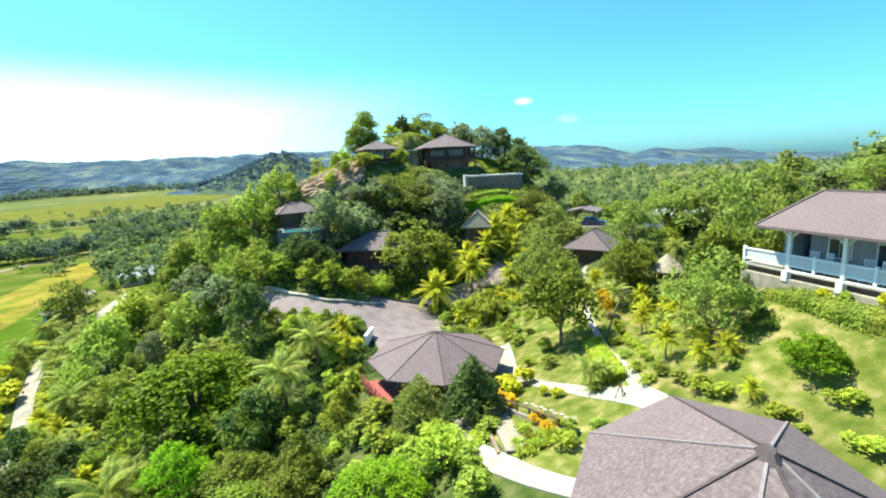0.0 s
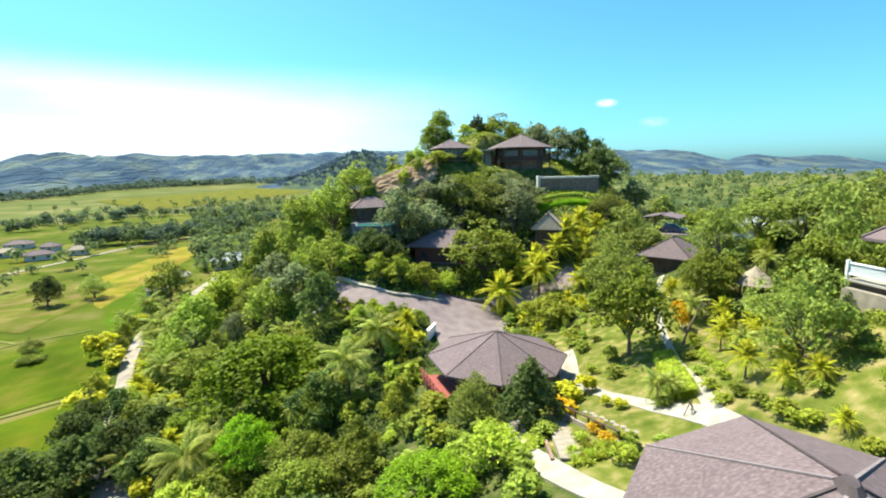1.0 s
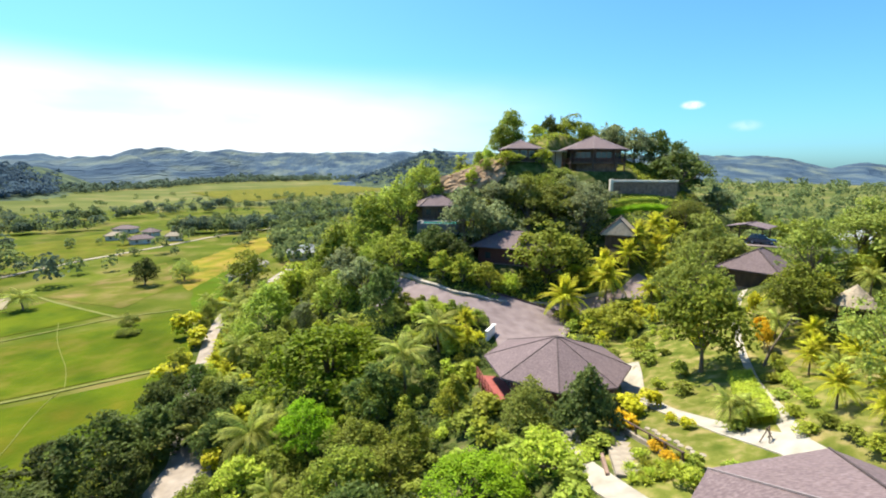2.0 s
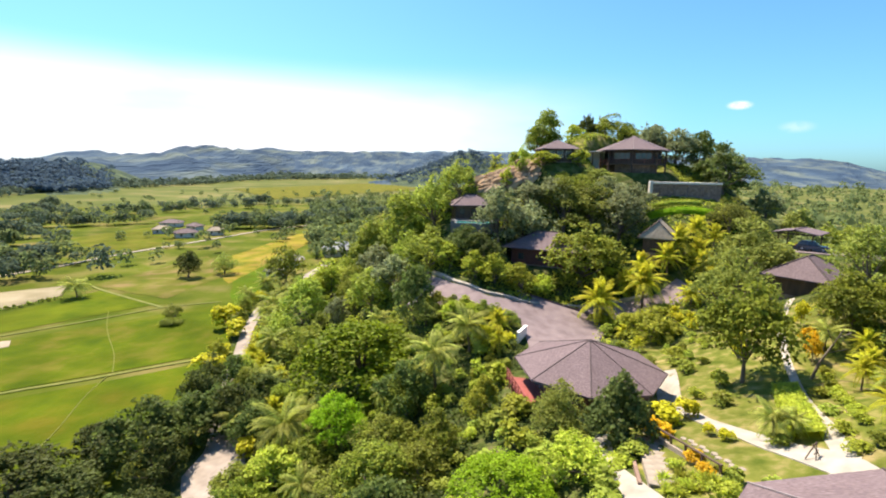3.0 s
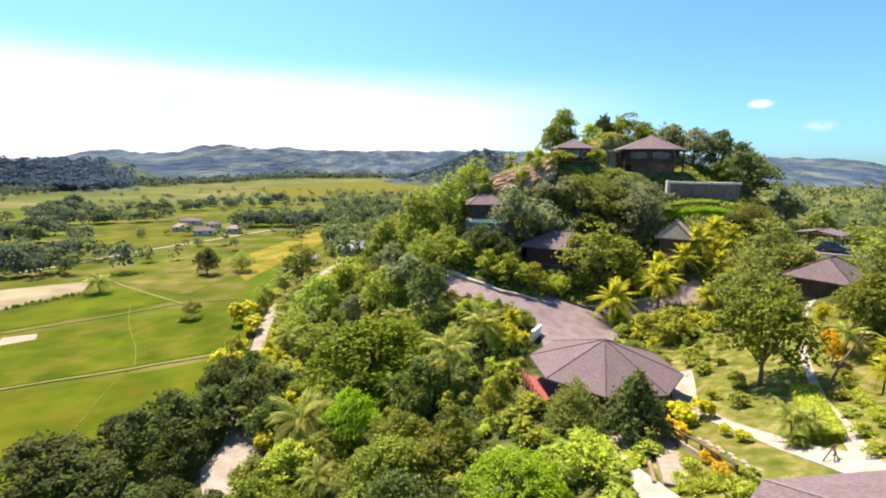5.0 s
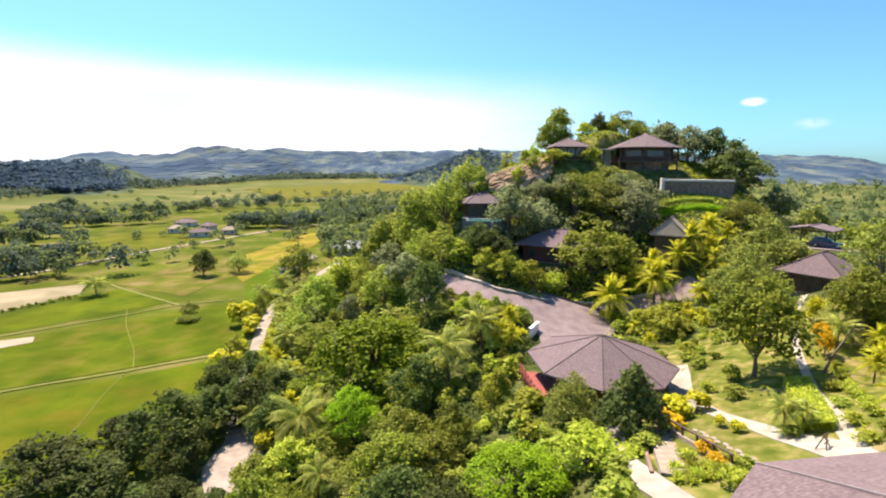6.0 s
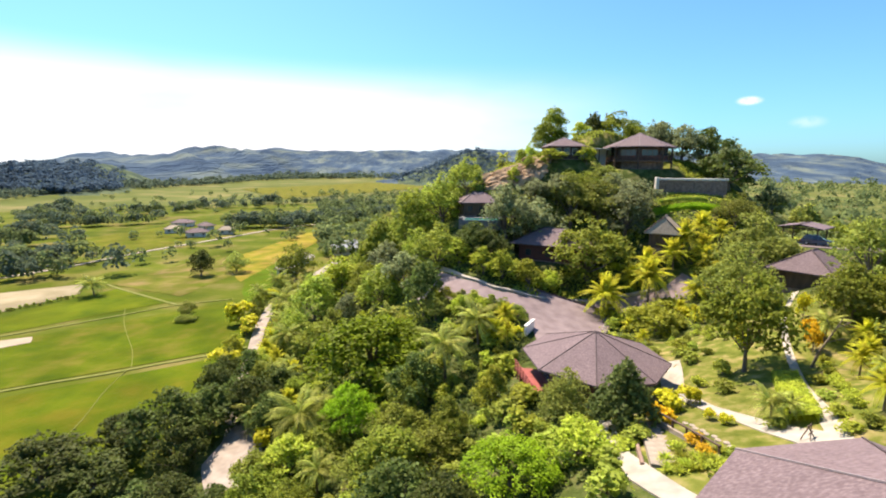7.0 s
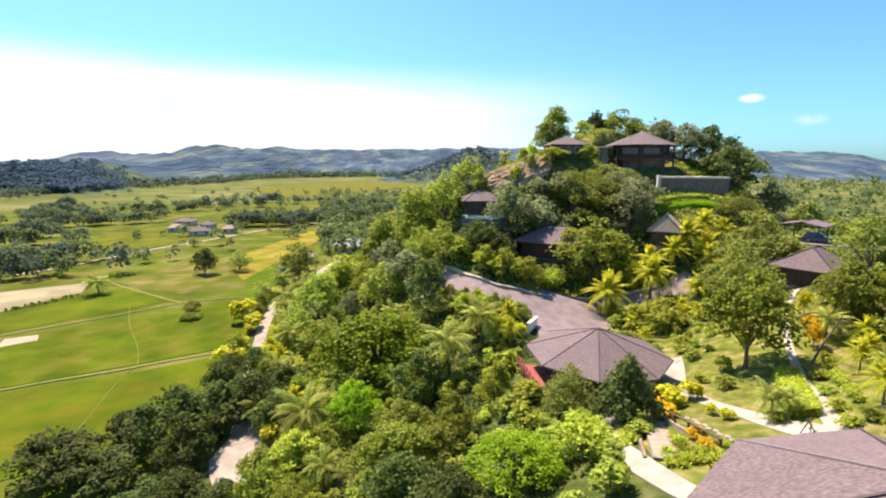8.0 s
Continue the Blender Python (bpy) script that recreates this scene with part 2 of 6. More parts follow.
def box(bm, x0, x1, y0, y1, z0, z1, bevel=0.0):
    r = bmesh.ops.create_cube(bm, size=1, matrix=Matrix.LocRotScale(((x0 + x1) / 2, (y0 + y1) / 2, (z0 + z1) / 2), None, (x1 - x0, y1 - y0, z1 - z0)))
    if bevel:
        es = list({e for v in r["verts"] for e in v.link_edges})
        bmesh.ops.bevel(bm, geom=es, offset=bevel, segments=1, affect="EDGES")
    return bm


def boxes(*rows, bevel=0.0):
    bm = bmesh.new()
    for r in rows:
        box(bm, *r, bevel=bevel)
    return bm


def beam(bm, a, b, w, h=None):
    """A square bar from a to b."""
    a, b = Vector(a), Vector(b)
    d = b - a
    q = d.to_track_quat("Z", "Y")
    bmesh.ops.create_cube(bm, size=1, matrix=Matrix.LocRotScale((a + b) / 2, q, (w, h or w, d.length)))
    return bm


def bars(*rows):
    bm = bmesh.new()
    for r in rows:
        beam(bm, *r)
    return bm


def ring(n, r, z, a0=0.0, squash=1.0, turn=0.0):
    """A loop of n corners; squash narrows it across the direction turn."""
    c, s = math.cos(turn), math.sin(turn)
    uv = [(squash * r * math.cos(a0 + k * math.tau / n), r * math.sin(a0 + k * math.tau / n)) for k in range(n)]
    return [(c * u - s * v, s * u + c * v, z) for u, v in uv]


def slab(bm, lower, upper):
    """A closed solid between two loops of the same count."""
    a = [bm.verts.new(v) for v in lower]
    b = [bm.verts.new(v) for v in upper]
    n = len(a)
    bm.faces.new(a[::-1])
    bm.faces.new(b)
    for i in range(n):
        bm.faces.new((a[i], a[(i + 1) % n], b[(i + 1) % n], b[i]))
    return bm


# ---------------------------------------------------------------- land
HILLS = [(13.6, 6.0, -12.3, 20.2, 62.2), (32.6, 46.3, 135.5, 37.5, 42.8), (32.2, 57.1, 13.9, 33.6, 44.8), (-15.6, 63.6, 80.6, 15.1, 11.0),
         (21.6, 126.1, 20.6, 91.9, 116.6), (12.9, 6.3, 87.2, 15.7, 32.4), (-9.1, 46.4, 2.2, 9.9, 9.0), (16.0, 60.4, 84.8, 22.5, 13.7),
         (-16.0, 53.9, 32.9, 17.5, 8.9), (17.5, 19.3, 113.6, 36.1, 21.1), (8.0, 69.1, 113.8, 11.9, 15.2), (3.2, 42.0, 122.0, 11.0, 7.0)]
PADS = [(15.5, 44.2, 6.5, -1.4), (10.5, 7.1, 6.5, 7.1), (46.5, 110.5, 7.5, 20.6), (28.8, 110.5, 5.0, 22.6), (21.6, 87.0, 5.5, 3.5), (37.5, 10, 6, 11.8), (59.5, 69.5, 7.0, 9.3)]


def vnoise(x, y, s=0):
    xi, yi = np.floor(x), np.floor(y)
    fx, fy = x - xi, y - yi
    fx, fy = fx * fx * (3 - 2 * fx), fy * fy * (3 - 2 * fy)
    def h(a, b):
        v = np.sin(a * 127.1 + b * 311.7 + s * 74.7) * 43758.5453
        return v - np.floor(v)
    return (h(xi, yi) * (1 - fx) + h(xi + 1, yi) * fx) * (1 - fy) + (h(xi, yi + 1) * (1 - fx) + h(xi + 1, yi + 1) * fx) * fy


def fbm(x, y, o=4, s=0):
    v, a = 0, 0.5
    for i in range(o):
        v = v + a * vnoise(x, y, s + i)
        x, y, a = x * 2.03, y * 2.03, a * 0.5
    return v


def sstep(a, b, x):
    t = np.clip((x - a) / (b - a), 0, 1)
    return t * t * (3 - 2 * t)


# far ridges: degrees right of +y, distance, height, spread in degrees, spread in metres
RIDGES = [(-37, 800, 13, 4, 105), (-46, 830, 3, 6.5, 110), (4, 1250, 72, 6.5, 210)]
# ranges beyond: bearing, distance of the foot, elevation of the skyline in degrees
RANGES = np.array([(-75, 620, 0.0), (-43, 680, -0.2), (-36.5, 760, 0.8), (-32, 880, 1.0), (-29, 980, 1.35), (-27.4, 1030, 1.95), (-25, 1100, 2.3), (-22, 1280, 1.9), (-19, 1450, 2.2), (-16, 1560, 1.9), (-11, 1650, 2.0), (-6, 1700, 2.1), (8, 1800, 2.3), (30, 1800, 1.8), (34, 1800, 1.8), (38, 1760, 1.7), (40.5, 1730, 1.65), (42.7, 1700, 0.9), (44.5, 1680, 0.45), (46.7, 1660, 1.0), (49, 1630, 0.6), (53, 1600, 0.65), (56.5, 1600, -0.1), (60, 1600, -0.4), (66, 1600, -0.9), (80, 1600, -1.0)])
EVEN = np.array([np.linspace(-80, 80, 401), np.ones(401)])      # bearing, factor that brings the crest to its elevation


def height(x, y):
    x, y = np.asarray(x, float), np.asarray(y, float)
    z = np.full(x.shape, -17.0)
    for a, cx, cy, sx, sy in HILLS:
        z = z + a * np.exp(-((x - cx) / sx) ** 2 - ((y - cy) / sy) ** 2)
    for cx, cy, r, pz in PADS:
        w = 1 - sstep(r, r + 3.5, np.hypot(x - cx, y - cy))
        z = z * (1 - w) + pz * w
    r = np.hypot(x, y)
    az = np.degrees(np.arctan2(x, y))
    foot = np.interp(az, RANGES[:, 0], RANGES[:, 1])
    top = foot * 1.42
    crest = 40 + top * np.tan(np.radians(np.interp(az, RANGES[:, 0], RANGES[:, 2])))
    spur = 1 - np.abs(2 * fbm(x / 330 + 9, y / 330, 4, 3) - 0.95) * 1.5
    rise = sstep(foot, top, r * (1 + 0.12 * (fbm(x / 260, y / 260, 3, 8) - 0.47)))
    far = rise * (crest * (0.50 + 0.60 * spur) * np.interp(az, EVEN[0], EVEN[1]) + 22 * (fbm(x / 75, y / 75, 3, 11) - 0.45))
    for a, d, h, sa, sd in RIDGES:
        far = far + h * (0.70 + 0.6 * fbm(x / 110, y / 110, 4, 7)) * np.exp(-((az - a) / sa) ** 2 - ((r - d) / sd) ** 2)
    return z + far


def hz(x, y):
    return float(height(x, y))


def even_crest():
    """Scale the ranges, bearing by bearing, so that their crest stands at the elevation named in RANGES."""
    want = np.tan(np.radians(np.interp(EVEN[0], RANGES[:, 0], RANGES[:, 2])))
    for _ in range(4):
        az, u = np.meshgrid(np.radians(EVEN[0]), np.linspace(1.05, 1.9, 60), indexing="ij")
        r = np.interp(np.degrees(az), RANGES[:, 0], RANGES[:, 1]) * u
        top = ((height(r * np.sin(az), r * np.cos(az)) - 20.5) / r).max(1)
        EVEN[1] = np.clip(EVEN[1] * (1 + 0.9 * (want - top) / (np.abs(want) + 0.02)), 0.2, 3.0)


even_crest()


def make_ground():
    cx, cy, na = 15.0, 45.0, 560
    rs = [0.0]
    r = 0.8
    while r < 4600:
        rs.append(r)
        r *= 1.027
        r += 0.25
    rs = np.array(rs[1:])
    th = np.arange(na) * math.tau / na
    X = cx + rs[:, None] * np.sin(th)[None, :]
    Y = cy + rs[:, None] * np.cos(th)[None, :]
    Z = height(X, Y)
    verts = np.stack([X.ravel(), Y.ravel(), Z.ravel()], 1)
    verts = np.vstack([verts, [[cx, cy, hz(cx, cy)]]])
    nr = len(rs)
    i, j = np.meshgrid(np.arange(nr - 1), np.arange(na), indexing="ij")
    j2 = (j + 1) % na
    quads = np.stack([i * na + j, (i + 1) * na + j, (i + 1) * na + j2, i * na + j2], -1).reshape(-1, 4)
    quads = quads[:, ::-1]
    faces = quads.tolist() + [[nr * na, a, (a + 1) % na][::-1] for a in range(na)]
    c = verts[quads].mean(1)
    R = np.hypot(c[:, 0], c[:, 1])
    slot = np.ones(len(quads), dtype=np.int32)
    slot[c[:, 2] < -15.0 + 1.2 * np.sin(c[:, 1] * 0.11)] = 2
    garden = (c[:, 0] > np.where(c[:, 1] < 35, 13.5, 17)) & (c[:, 0] < 52) & (c[:, 1] > 8) & (c[:, 1] < 58) & (c[:, 0] + c[:, 1] * 0.05 < 46)
    slot[garden] = 0
    up = (np.hypot((c[:, 0] - 40) / 17, (c[:, 1] - 118) / 13) < 1) & (c[:, 2] > 12)
    slot[up] = 0
    slot[(R > 200) & (slot != 2)] = 2
    # Nearer ridges green, ranges beyond blue: haze put into the materials by distance.
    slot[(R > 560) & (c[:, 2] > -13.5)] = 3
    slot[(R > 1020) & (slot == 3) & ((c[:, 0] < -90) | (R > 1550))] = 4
    slot[(R < 520) & (slot == 2) & (c[:, 0] < -30)] = 5
    slots = np.concatenate([slot, np.zeros(na, dtype=np.int32)])
    me = mesh_of("ground", verts, faces, [M_LAWN, M_UNDER, M_PLAIN, M_MOUNT, M_RANGE_HAZE, M_MEADOW], smooth=True, slots=slots)
    return tagged(new("ground", me), "hilly land with lawn, undergrowth, green plain and wooded far ridges tinted for haze", "ground", kind="structure")


make_ground()


def ribbon(name, pts, width, material, label, category, lift=0.07, step=0.8, kind="structure", thick=0.3):
    """A strip of paving laid along the land; width may be a list per point."""
    ws = width if isinstance(width, (list, tuple)) else [width] * len(pts)
    P, W = [], []
    for k in range(len(pts) - 1):
        a, b = np.array(pts[k], float), np.array(pts[k + 1], float)
        n = max(1, int(np.hypot(*(b - a)) / step))
        for i in range(n):
            P.append(a + (b - a) * i / n)
            W.append(ws[k] + (ws[k + 1] - ws[k]) * i / n)
    P.append(np.array(pts[-1], float))
    W.append(ws[-1])
    P = np.array(P)
    for _ in range(3):
        P[1:-1] = (P[:-2] + 2 * P[1:-1] + P[2:]) / 4
    T = np.gradient(P, axis=0)
    T /= np.linalg.norm(T, axis=1)[:, None] + 1e-9
    N = np.stack([-T[:, 1], T[:, 0]], 1)
    bm = bmesh.new()
    cols = []
    m = max(3, int(max(ws) / 1.2) | 1)
    for p, n, w in zip(P, N, W):
        row = [p + n * w * (0.5 - i / (m - 1)) for i in range(m)]
        zs = [hz(*q) + lift for q in row]
        cols.append([bm.verts.new((*q, z)) for q, z in zip(row, zs)] + [bm.verts.new((*row[-1], zs[-1] - thick)), bm.verts.new((*row[0], zs[0] - thick))])
    for a, b in zip(cols, cols[1:]):
        for i in range(m + 2):
            bm.faces.new((a[i], a[(i + 1) % (m + 2)], b[(i + 1) % (m + 2)], b[i]))
    bm.faces.new(cols[0][::-1])
    bm.faces.new(cols[-1])
    bmesh.ops.recalc_face_normals(bm, faces=bm.faces)
    return tagged(part(name, bm, material, None), label, category, kind=kind)


ribbon("road", [(-2, 83), (2.0, 76.0), (8, 69.6), (15, 68.6), (22, 71.5), (29, 73.0), (37, 72.2), (42, 74.5)], [5, 4.6, 4.4, 5.5, 6, 5.0, 4.0, 4], M_ASPH, "grey asphalt resort road with pale stone edges", "road", lift=0.10)
ribbon("road", [(21.5, 73.0), (20.0, 68.5), (18.4, 64.5), (17.8, 60), (17, 55), (16.5, 51)], [15, 12.5, 10.8, 9.8, 8.8, 7], M_ASPH, "grey asphalt forecourt leading to the round house", "road", lift=0.13, step=0.6)
ribbon("footpath", [(25.0, 47), (23.6, 43.4), (22.2, 40.2), (21.3, 36.6), (21.1, 33.4), (21.7, 30.4), (22, 26.4), (22.9, 24.2), (22.9, 21.9), (21.6, 19.4), (19.6, 16.8)], [2.0, 1.9, 1.8, 1.3, 1.1, 1.2, 1.6, 2.1, 1.9, 1.5, 1.3], M_CONC, "pale concrete garden footpath", "footpath")
ribbon("footpath", [(47, 58.5), (44.5, 55.8), (40.5, 51.2), (37, 47.2), (33.5, 41.6), (30.9, 36.8), (27.4, 30.9), (24.8, 26.2), (23.4, 23.6)], [0.7, 0.6, 0.55, 0.55, 0.6, 0.65, 0.8, 1.0, 1.1], M_CONC, "narrow pale concrete footpath across the lawn", "footpath", lift=0.045)
ribbon("footpath", [(13.6, 34), (12.4, 31), (11.8, 28.5), (12.2, 26), (13, 22), (14.5, 18)], [1.2, 1.5, 1.8, 1.9, 1.6, 1.4], M_CONC, "sunlit pale concrete path below the house", "footpath", lift=0.12)
ribbon("lane", [(-23.4, 45), (-25.6, 51.5), (-25.6, 56.5), (-28, 60.5), (-31, 66), (-34.8, 80.5), (-37.3, 90), (-40, 100), (-44, 120), (-44, 150), (-40, 190)], [3.5, 7.0, 5.4, 4, 3, 2.6, 2.5, 2.5, 2.5, 3, 3], M_DIRT, "pale dirt lane at the foot of the hill", "lane", lift=0.12, step=1.5)


# ---------------------------------------------------------------- houses
def poly_roof(parent, n, r, rise, eave, a0, material, cap, cap2=None, over=0.18, squash=1.0, turn=0.0):
    """A many-sided hipped roof: one panel a side, hip caps and a finial."""
    top = (0, 0, eave + rise)
    cs = ring(n, r, eave, a0, squash, turn)
    for k in range(n):
        a, b = Vector(cs[k]), Vector(cs[(k + 1) % n])
        bm = bmesh.new()
        t = Vector(top)
        tr = (t * 0.96 + a * 0.04), (t * 0.96 + b * 0.04)
        slab(bm, [a - Vector((0, 0, over)), b - Vector((0, 0, over)), tr[1] - Vector((0, 0, over)), tr[0] - Vector((0, 0, over))], [a, b, tr[1], tr[0]])
        bmesh.ops.recalc_face_normals(bm, faces=bm.faces)
        part("roof_panel", bm, material, parent)
    for k in range(n):
        a = Vector(cs[k])
        part("hip_cap", bars((a + Vector((0, 0, 0.02)), Vector(top) * 0.95 + a * 0.05 + Vector((0, 0, 0.03)), 0.085, 0.05)), cap2 if (cap2 and k % 2) else cap, parent)
    bm = bmesh.new()
    slab(bm, ring(n, r * 0.055, eave + rise * 0.95, a0, squash, turn), ring(n, r * 0.03, eave + rise * 1.015, a0, squash, turn))
    part("finial", bm, cap, parent)


def round_house(x, y, z, r, rise, eave, a0, label, deck_side, cap2=None, squash=1.0, turn=0.0):
    """Eight-sided house: floor, wall panels between posts, windows, door, deck with rail, hipped roof."""
    h = thing("round_house", label, "house", pose(x, y, z))
    n = 8
    wall_r = r * 0.74
    bm = bmesh.new()
    slab(bm, ring(n, wall_r + 0.5, -1.2, a0, squash, turn), ring(n, wall_r + 0.5, 0.35, a0, squash, turn))
    part("plinth", bm, M_STONE, h)
    cs = ring(n, wall_r, 0, a0, squash, turn)
    for k in range(n):
        a, b = Vector(cs[k]), Vector(cs[(k + 1) % n])
        mid = (a + b) / 2
        ang = math.atan2(b.y - a.y, b.x - a.x)
        L = (b - a).length
        bm = boxes((-L / 2, L / 2, -0.09, 0.09, 0.35, eave + 0.35))
        w = part("wall", bm, M_WALLRED if k % 2 else M_WOODDK, h)
        w.matrix_basis = pose(mid.x, mid.y, 0, 0, 0, math.degrees(ang))
        f = part("window", boxes((-L * 0.32, L * 0.32, -0.16, -0.10, 1.0, 2.3)), M_WOODDK, h)
        f.matrix_basis = w.matrix_basis
        for sx in (-1, 1):
            part("pane", boxes((sx * L * 0.15 - L * 0.13, sx * L * 0.15 + L * 0.13, -0.175, -0.165, 1.08, 2.22)), M_GLASS, f)
        part("post", boxes((a.x - 0.12, a.x + 0.12, a.y - 0.12, a.y + 0.12, 0.35, eave + 0.4)), M_WOODDK, h)
    poly_roof(h, n, r, rise, eave, a0, M_ROOF, M_RIDGE, cap2, squash=squash, turn=turn)
    # deck: an outer strip along two sides, with boards and a rail
    for k in deck_side:
        out = ring(n, r * 1.10, 0, a0, squash, turn)
        a, b = Vector(out[k]), Vector(out[(k + 1) % n])
        c, d = Vector(cs[(k + 1) % n]), Vector(cs[k])
        bm = bmesh.new()
        slab(bm, [v + Vector((0, 0, 0.55)) for v in (a, b, c, d)], [v + Vector((0, 0, 0.75)) for v in (a, b, c, d)])
        bmesh.ops.recalc_face_normals(bm, faces=bm.faces)
        part("deck", bm, M_WOODRED, h, "red-stained timber deck")
        for i in range(7):
            p = a + (b - a) * i / 6
            part("rail_post", boxes((p.x - 0.05, p.x + 0.05, p.y - 0.05, p.y + 0.05, -1.5, 1.65)), M_WOODRED, h)
        for zz in (1.0, 1.22, 1.44, 1.65):
            part("rail", bars((a + Vector((0, 0, zz)), b + Vector((0, 0, zz)), 0.06)), M_WOODRED, h)
    return h


round_house(15.8, 44.3, -1.4, 7.3, 2.6, 3.0, radians(163.5), "eight-sided bungalow with brown shingle roof and red timber deck", (0,))
round_house(10.5, 7.1, 7.1, 9.48, 3.25, 3.35, -1.36, "broad eight-sided bungalow with brown shingle roof and pale hip caps", (), M_RIDGE_L, 0.58, 2.41)


def hip_roof(parent, lx, ly, eave, rise, material, cap, ridge=None, th=0.18):
    """Hipped roof over a rectangle, ridge along local x: four slopes and caps."""
    rl = (lx - ly) / 2 if ridge is None else ridge
    rl = max(rl, 0.05)
    c = [Vector((-lx / 2, -ly / 2, eave)), Vector((lx / 2, -ly / 2, eave)), Vector((lx / 2, ly / 2, eave)), Vector((-lx / 2, ly / 2, eave))]
    p, q = Vector((-rl, 0, eave + rise)), Vector((rl, 0, eave + rise))
    dn = Vector((0, 0, -th))
    for loop in ([c[0], c[1], q, p], [c[2], c[3], p, q], [c[1], c[2], q], [c[3], c[0], p]):
        bm = bmesh.new()
        slab(bm, [v + dn for v in loop], loop)
        bmesh.ops.recalc_face_normals(bm, faces=bm.faces)
        part("roof_slope", bm, material, parent)
    up = Vector((0, 0, 0.03))
    for a, b in ((c[0], p), (c[3], p), (c[1], q), (c[2], q), (p, q)):
        part("ridge_cap", bars((a + up, b + up, 0.18, 0.10)), cap, parent)


def house(name, x, y, z, rz, lx, ly, wall_h, rise, label, wall_mat, roof_mat, over=0.9, plinth=1.5, windows=3, ridge=None):
    h = thing(name, label, "house", pose(x, y, z, 0, 0, rz))
    wx, wy = lx - 2 * over, ly - 2 * over
    part("plinth", boxes((-wx / 2 - 0.2, wx / 2 + 0.2, -wy / 2 - 0.2, wy / 2 + 0.2, -plinth, 0.15)), M_STONE, h)
    for a in (-1, 1):
        part("wall", boxes((-wx / 2, wx / 2, a * wy / 2 - 0.1, a * wy / 2 + 0.1, 0.15, wall_h + 0.2)), wall_mat, h)
        part("wall", boxes((a * wx / 2 - 0.1, a * wx / 2 + 0.1, -wy / 2 + 0.1, wy / 2 - 0.1, 0.15, wall_h + 0.2)), wall_mat, h)
        for i in range(windows):
            cx = -wx / 2 + wx * (i + 0.5) / windows
            f = part("window", boxes((cx - 0.55, cx + 0.55, a * wy / 2 + a * 0.05 - 0.08, a * wy / 2 + a * 0.05 + 0.08, 0.9, 2.1)), M_WOODDK, h)
            part("pane", boxes((cx - 0.46, cx + 0.46, a * (wy / 2 + 0.14) - 0.01, a * (wy / 2 + 0.14) + 0.01, 0.98, 2.02)), M_GLASS, f)
    hip_roof(h, lx, ly, wall_h, rise, roof_mat, M_RIDGE, ridge)
    return h


house("bungalow", 21.8, 87.0, 3.6, -30, 14.0, 10.0, 3.2, 2.7, "timber bungalow with brown hipped roof among trees", M_WALLRED, M_ROOF, over=1.4)
house("bungalow", 51.5, 62.0, 4.7, 35, 10, 8, 2.6, 2.6, "dark timber bungalow with brown hipped roof beside the lawn", M_WOODDK, M_ROOF)
house("cottage", 40.5, 82.5, 6.8, 60, 7.5, 6, 2.8, 2.8, "small cottage with weathered thatch roof among yellow palms", M_WOODDK, M_THATCH, ridge=2.6)
house("villa", 8.2, 98.5, 10.8, 10, 9, 7, 2.8, 2.0, "hillside villa with weathered roof above a pool", M_WOODDK, M_ROOF)
house("farmhouse", -39.0, 204.0, -17, 20, 15, 9, 3.2, 3.0, "pale roofed house among cypress trees on the plain", M_PLASTER, M_GREYPL)

# ---------------------------------------------------------------- hilltop villa
def hill_villa():
    h = thing("hilltop_villa", "hilltop villa on posts with many-sided shingle roof", "house", pose(46.5, 110.5, 20.6))
    n, a0, wr = 8, radians(22.5), 6.3
    bm = bmesh.new()
    slab(bm, ring(n, wr + 0.9, 1.7, a0), ring(n, wr + 0.9, 2.0, a0))
    part("floor_slab", bm, M_WOODDK, h)
    bm = bmesh.new()
    slab(bm, ring(n, wr - 1.2, -2.0, a0), ring(n, wr - 1.2, 1.7, a0))
    part("undercroft", bm, M_STONE, h)
    cs, co = ring(n, wr - 0.2, 0, a0), ring(n, wr + 0.75, 0, a0)
    for k in range(n):
        a, b = Vector(cs[k]), Vector(cs[(k + 1) % n])
        L, mid, ang = (b - a).length, (a + b) / 2, math.degrees(math.atan2(b.y - a.y, b.x - a.x))
        w = part("wall", boxes((-L / 2, L / 2, -0.1, 0.1, 2.0, 5.3)), M_WOODDK, h)
        w.matrix_basis = pose(mid.x, mid.y, 0, 0, 0, ang)
        f = part("window", boxes((-L * 0.4, L * 0.4, -0.18, -0.11, 2.8, 4.4)), M_WALLRED, h)
        f.matrix_basis = w.matrix_basis
        for i in range(3):
            part("pane", boxes((L * (-0.38 + 0.26 * i), L * (-0.14 + 0.26 * i), -0.20, -0.19, 2.9, 4.3)), M_GLASS, f)
        p, q = Vector(co[k]), Vector(co[(k + 1) % n])
        part("post", bars((p + Vector((0, 0, -2)), p + Vector((0, 0, 5.2)), 0.28)), M_WOODDK, h)
        for zz in (2.45, 2.95):
            part("rail", bars((p + Vector((0, 0, zz)), q + Vector((0, 0, zz)), 0.08)), M_WALLRED, h)
        for i in range(1, 6):
            s = p + (q - p) * i / 6
            part("baluster", bars((s + Vector((0, 0, 2.0)), s + Vector((0, 0, 2.95)), 0.07)), M_WALLRED, h)
    poly_roof(h, n, 8.1, 3.3, 5.0, a0, M_ROOF, M_RIDGE_L)
    return h


hill_villa()


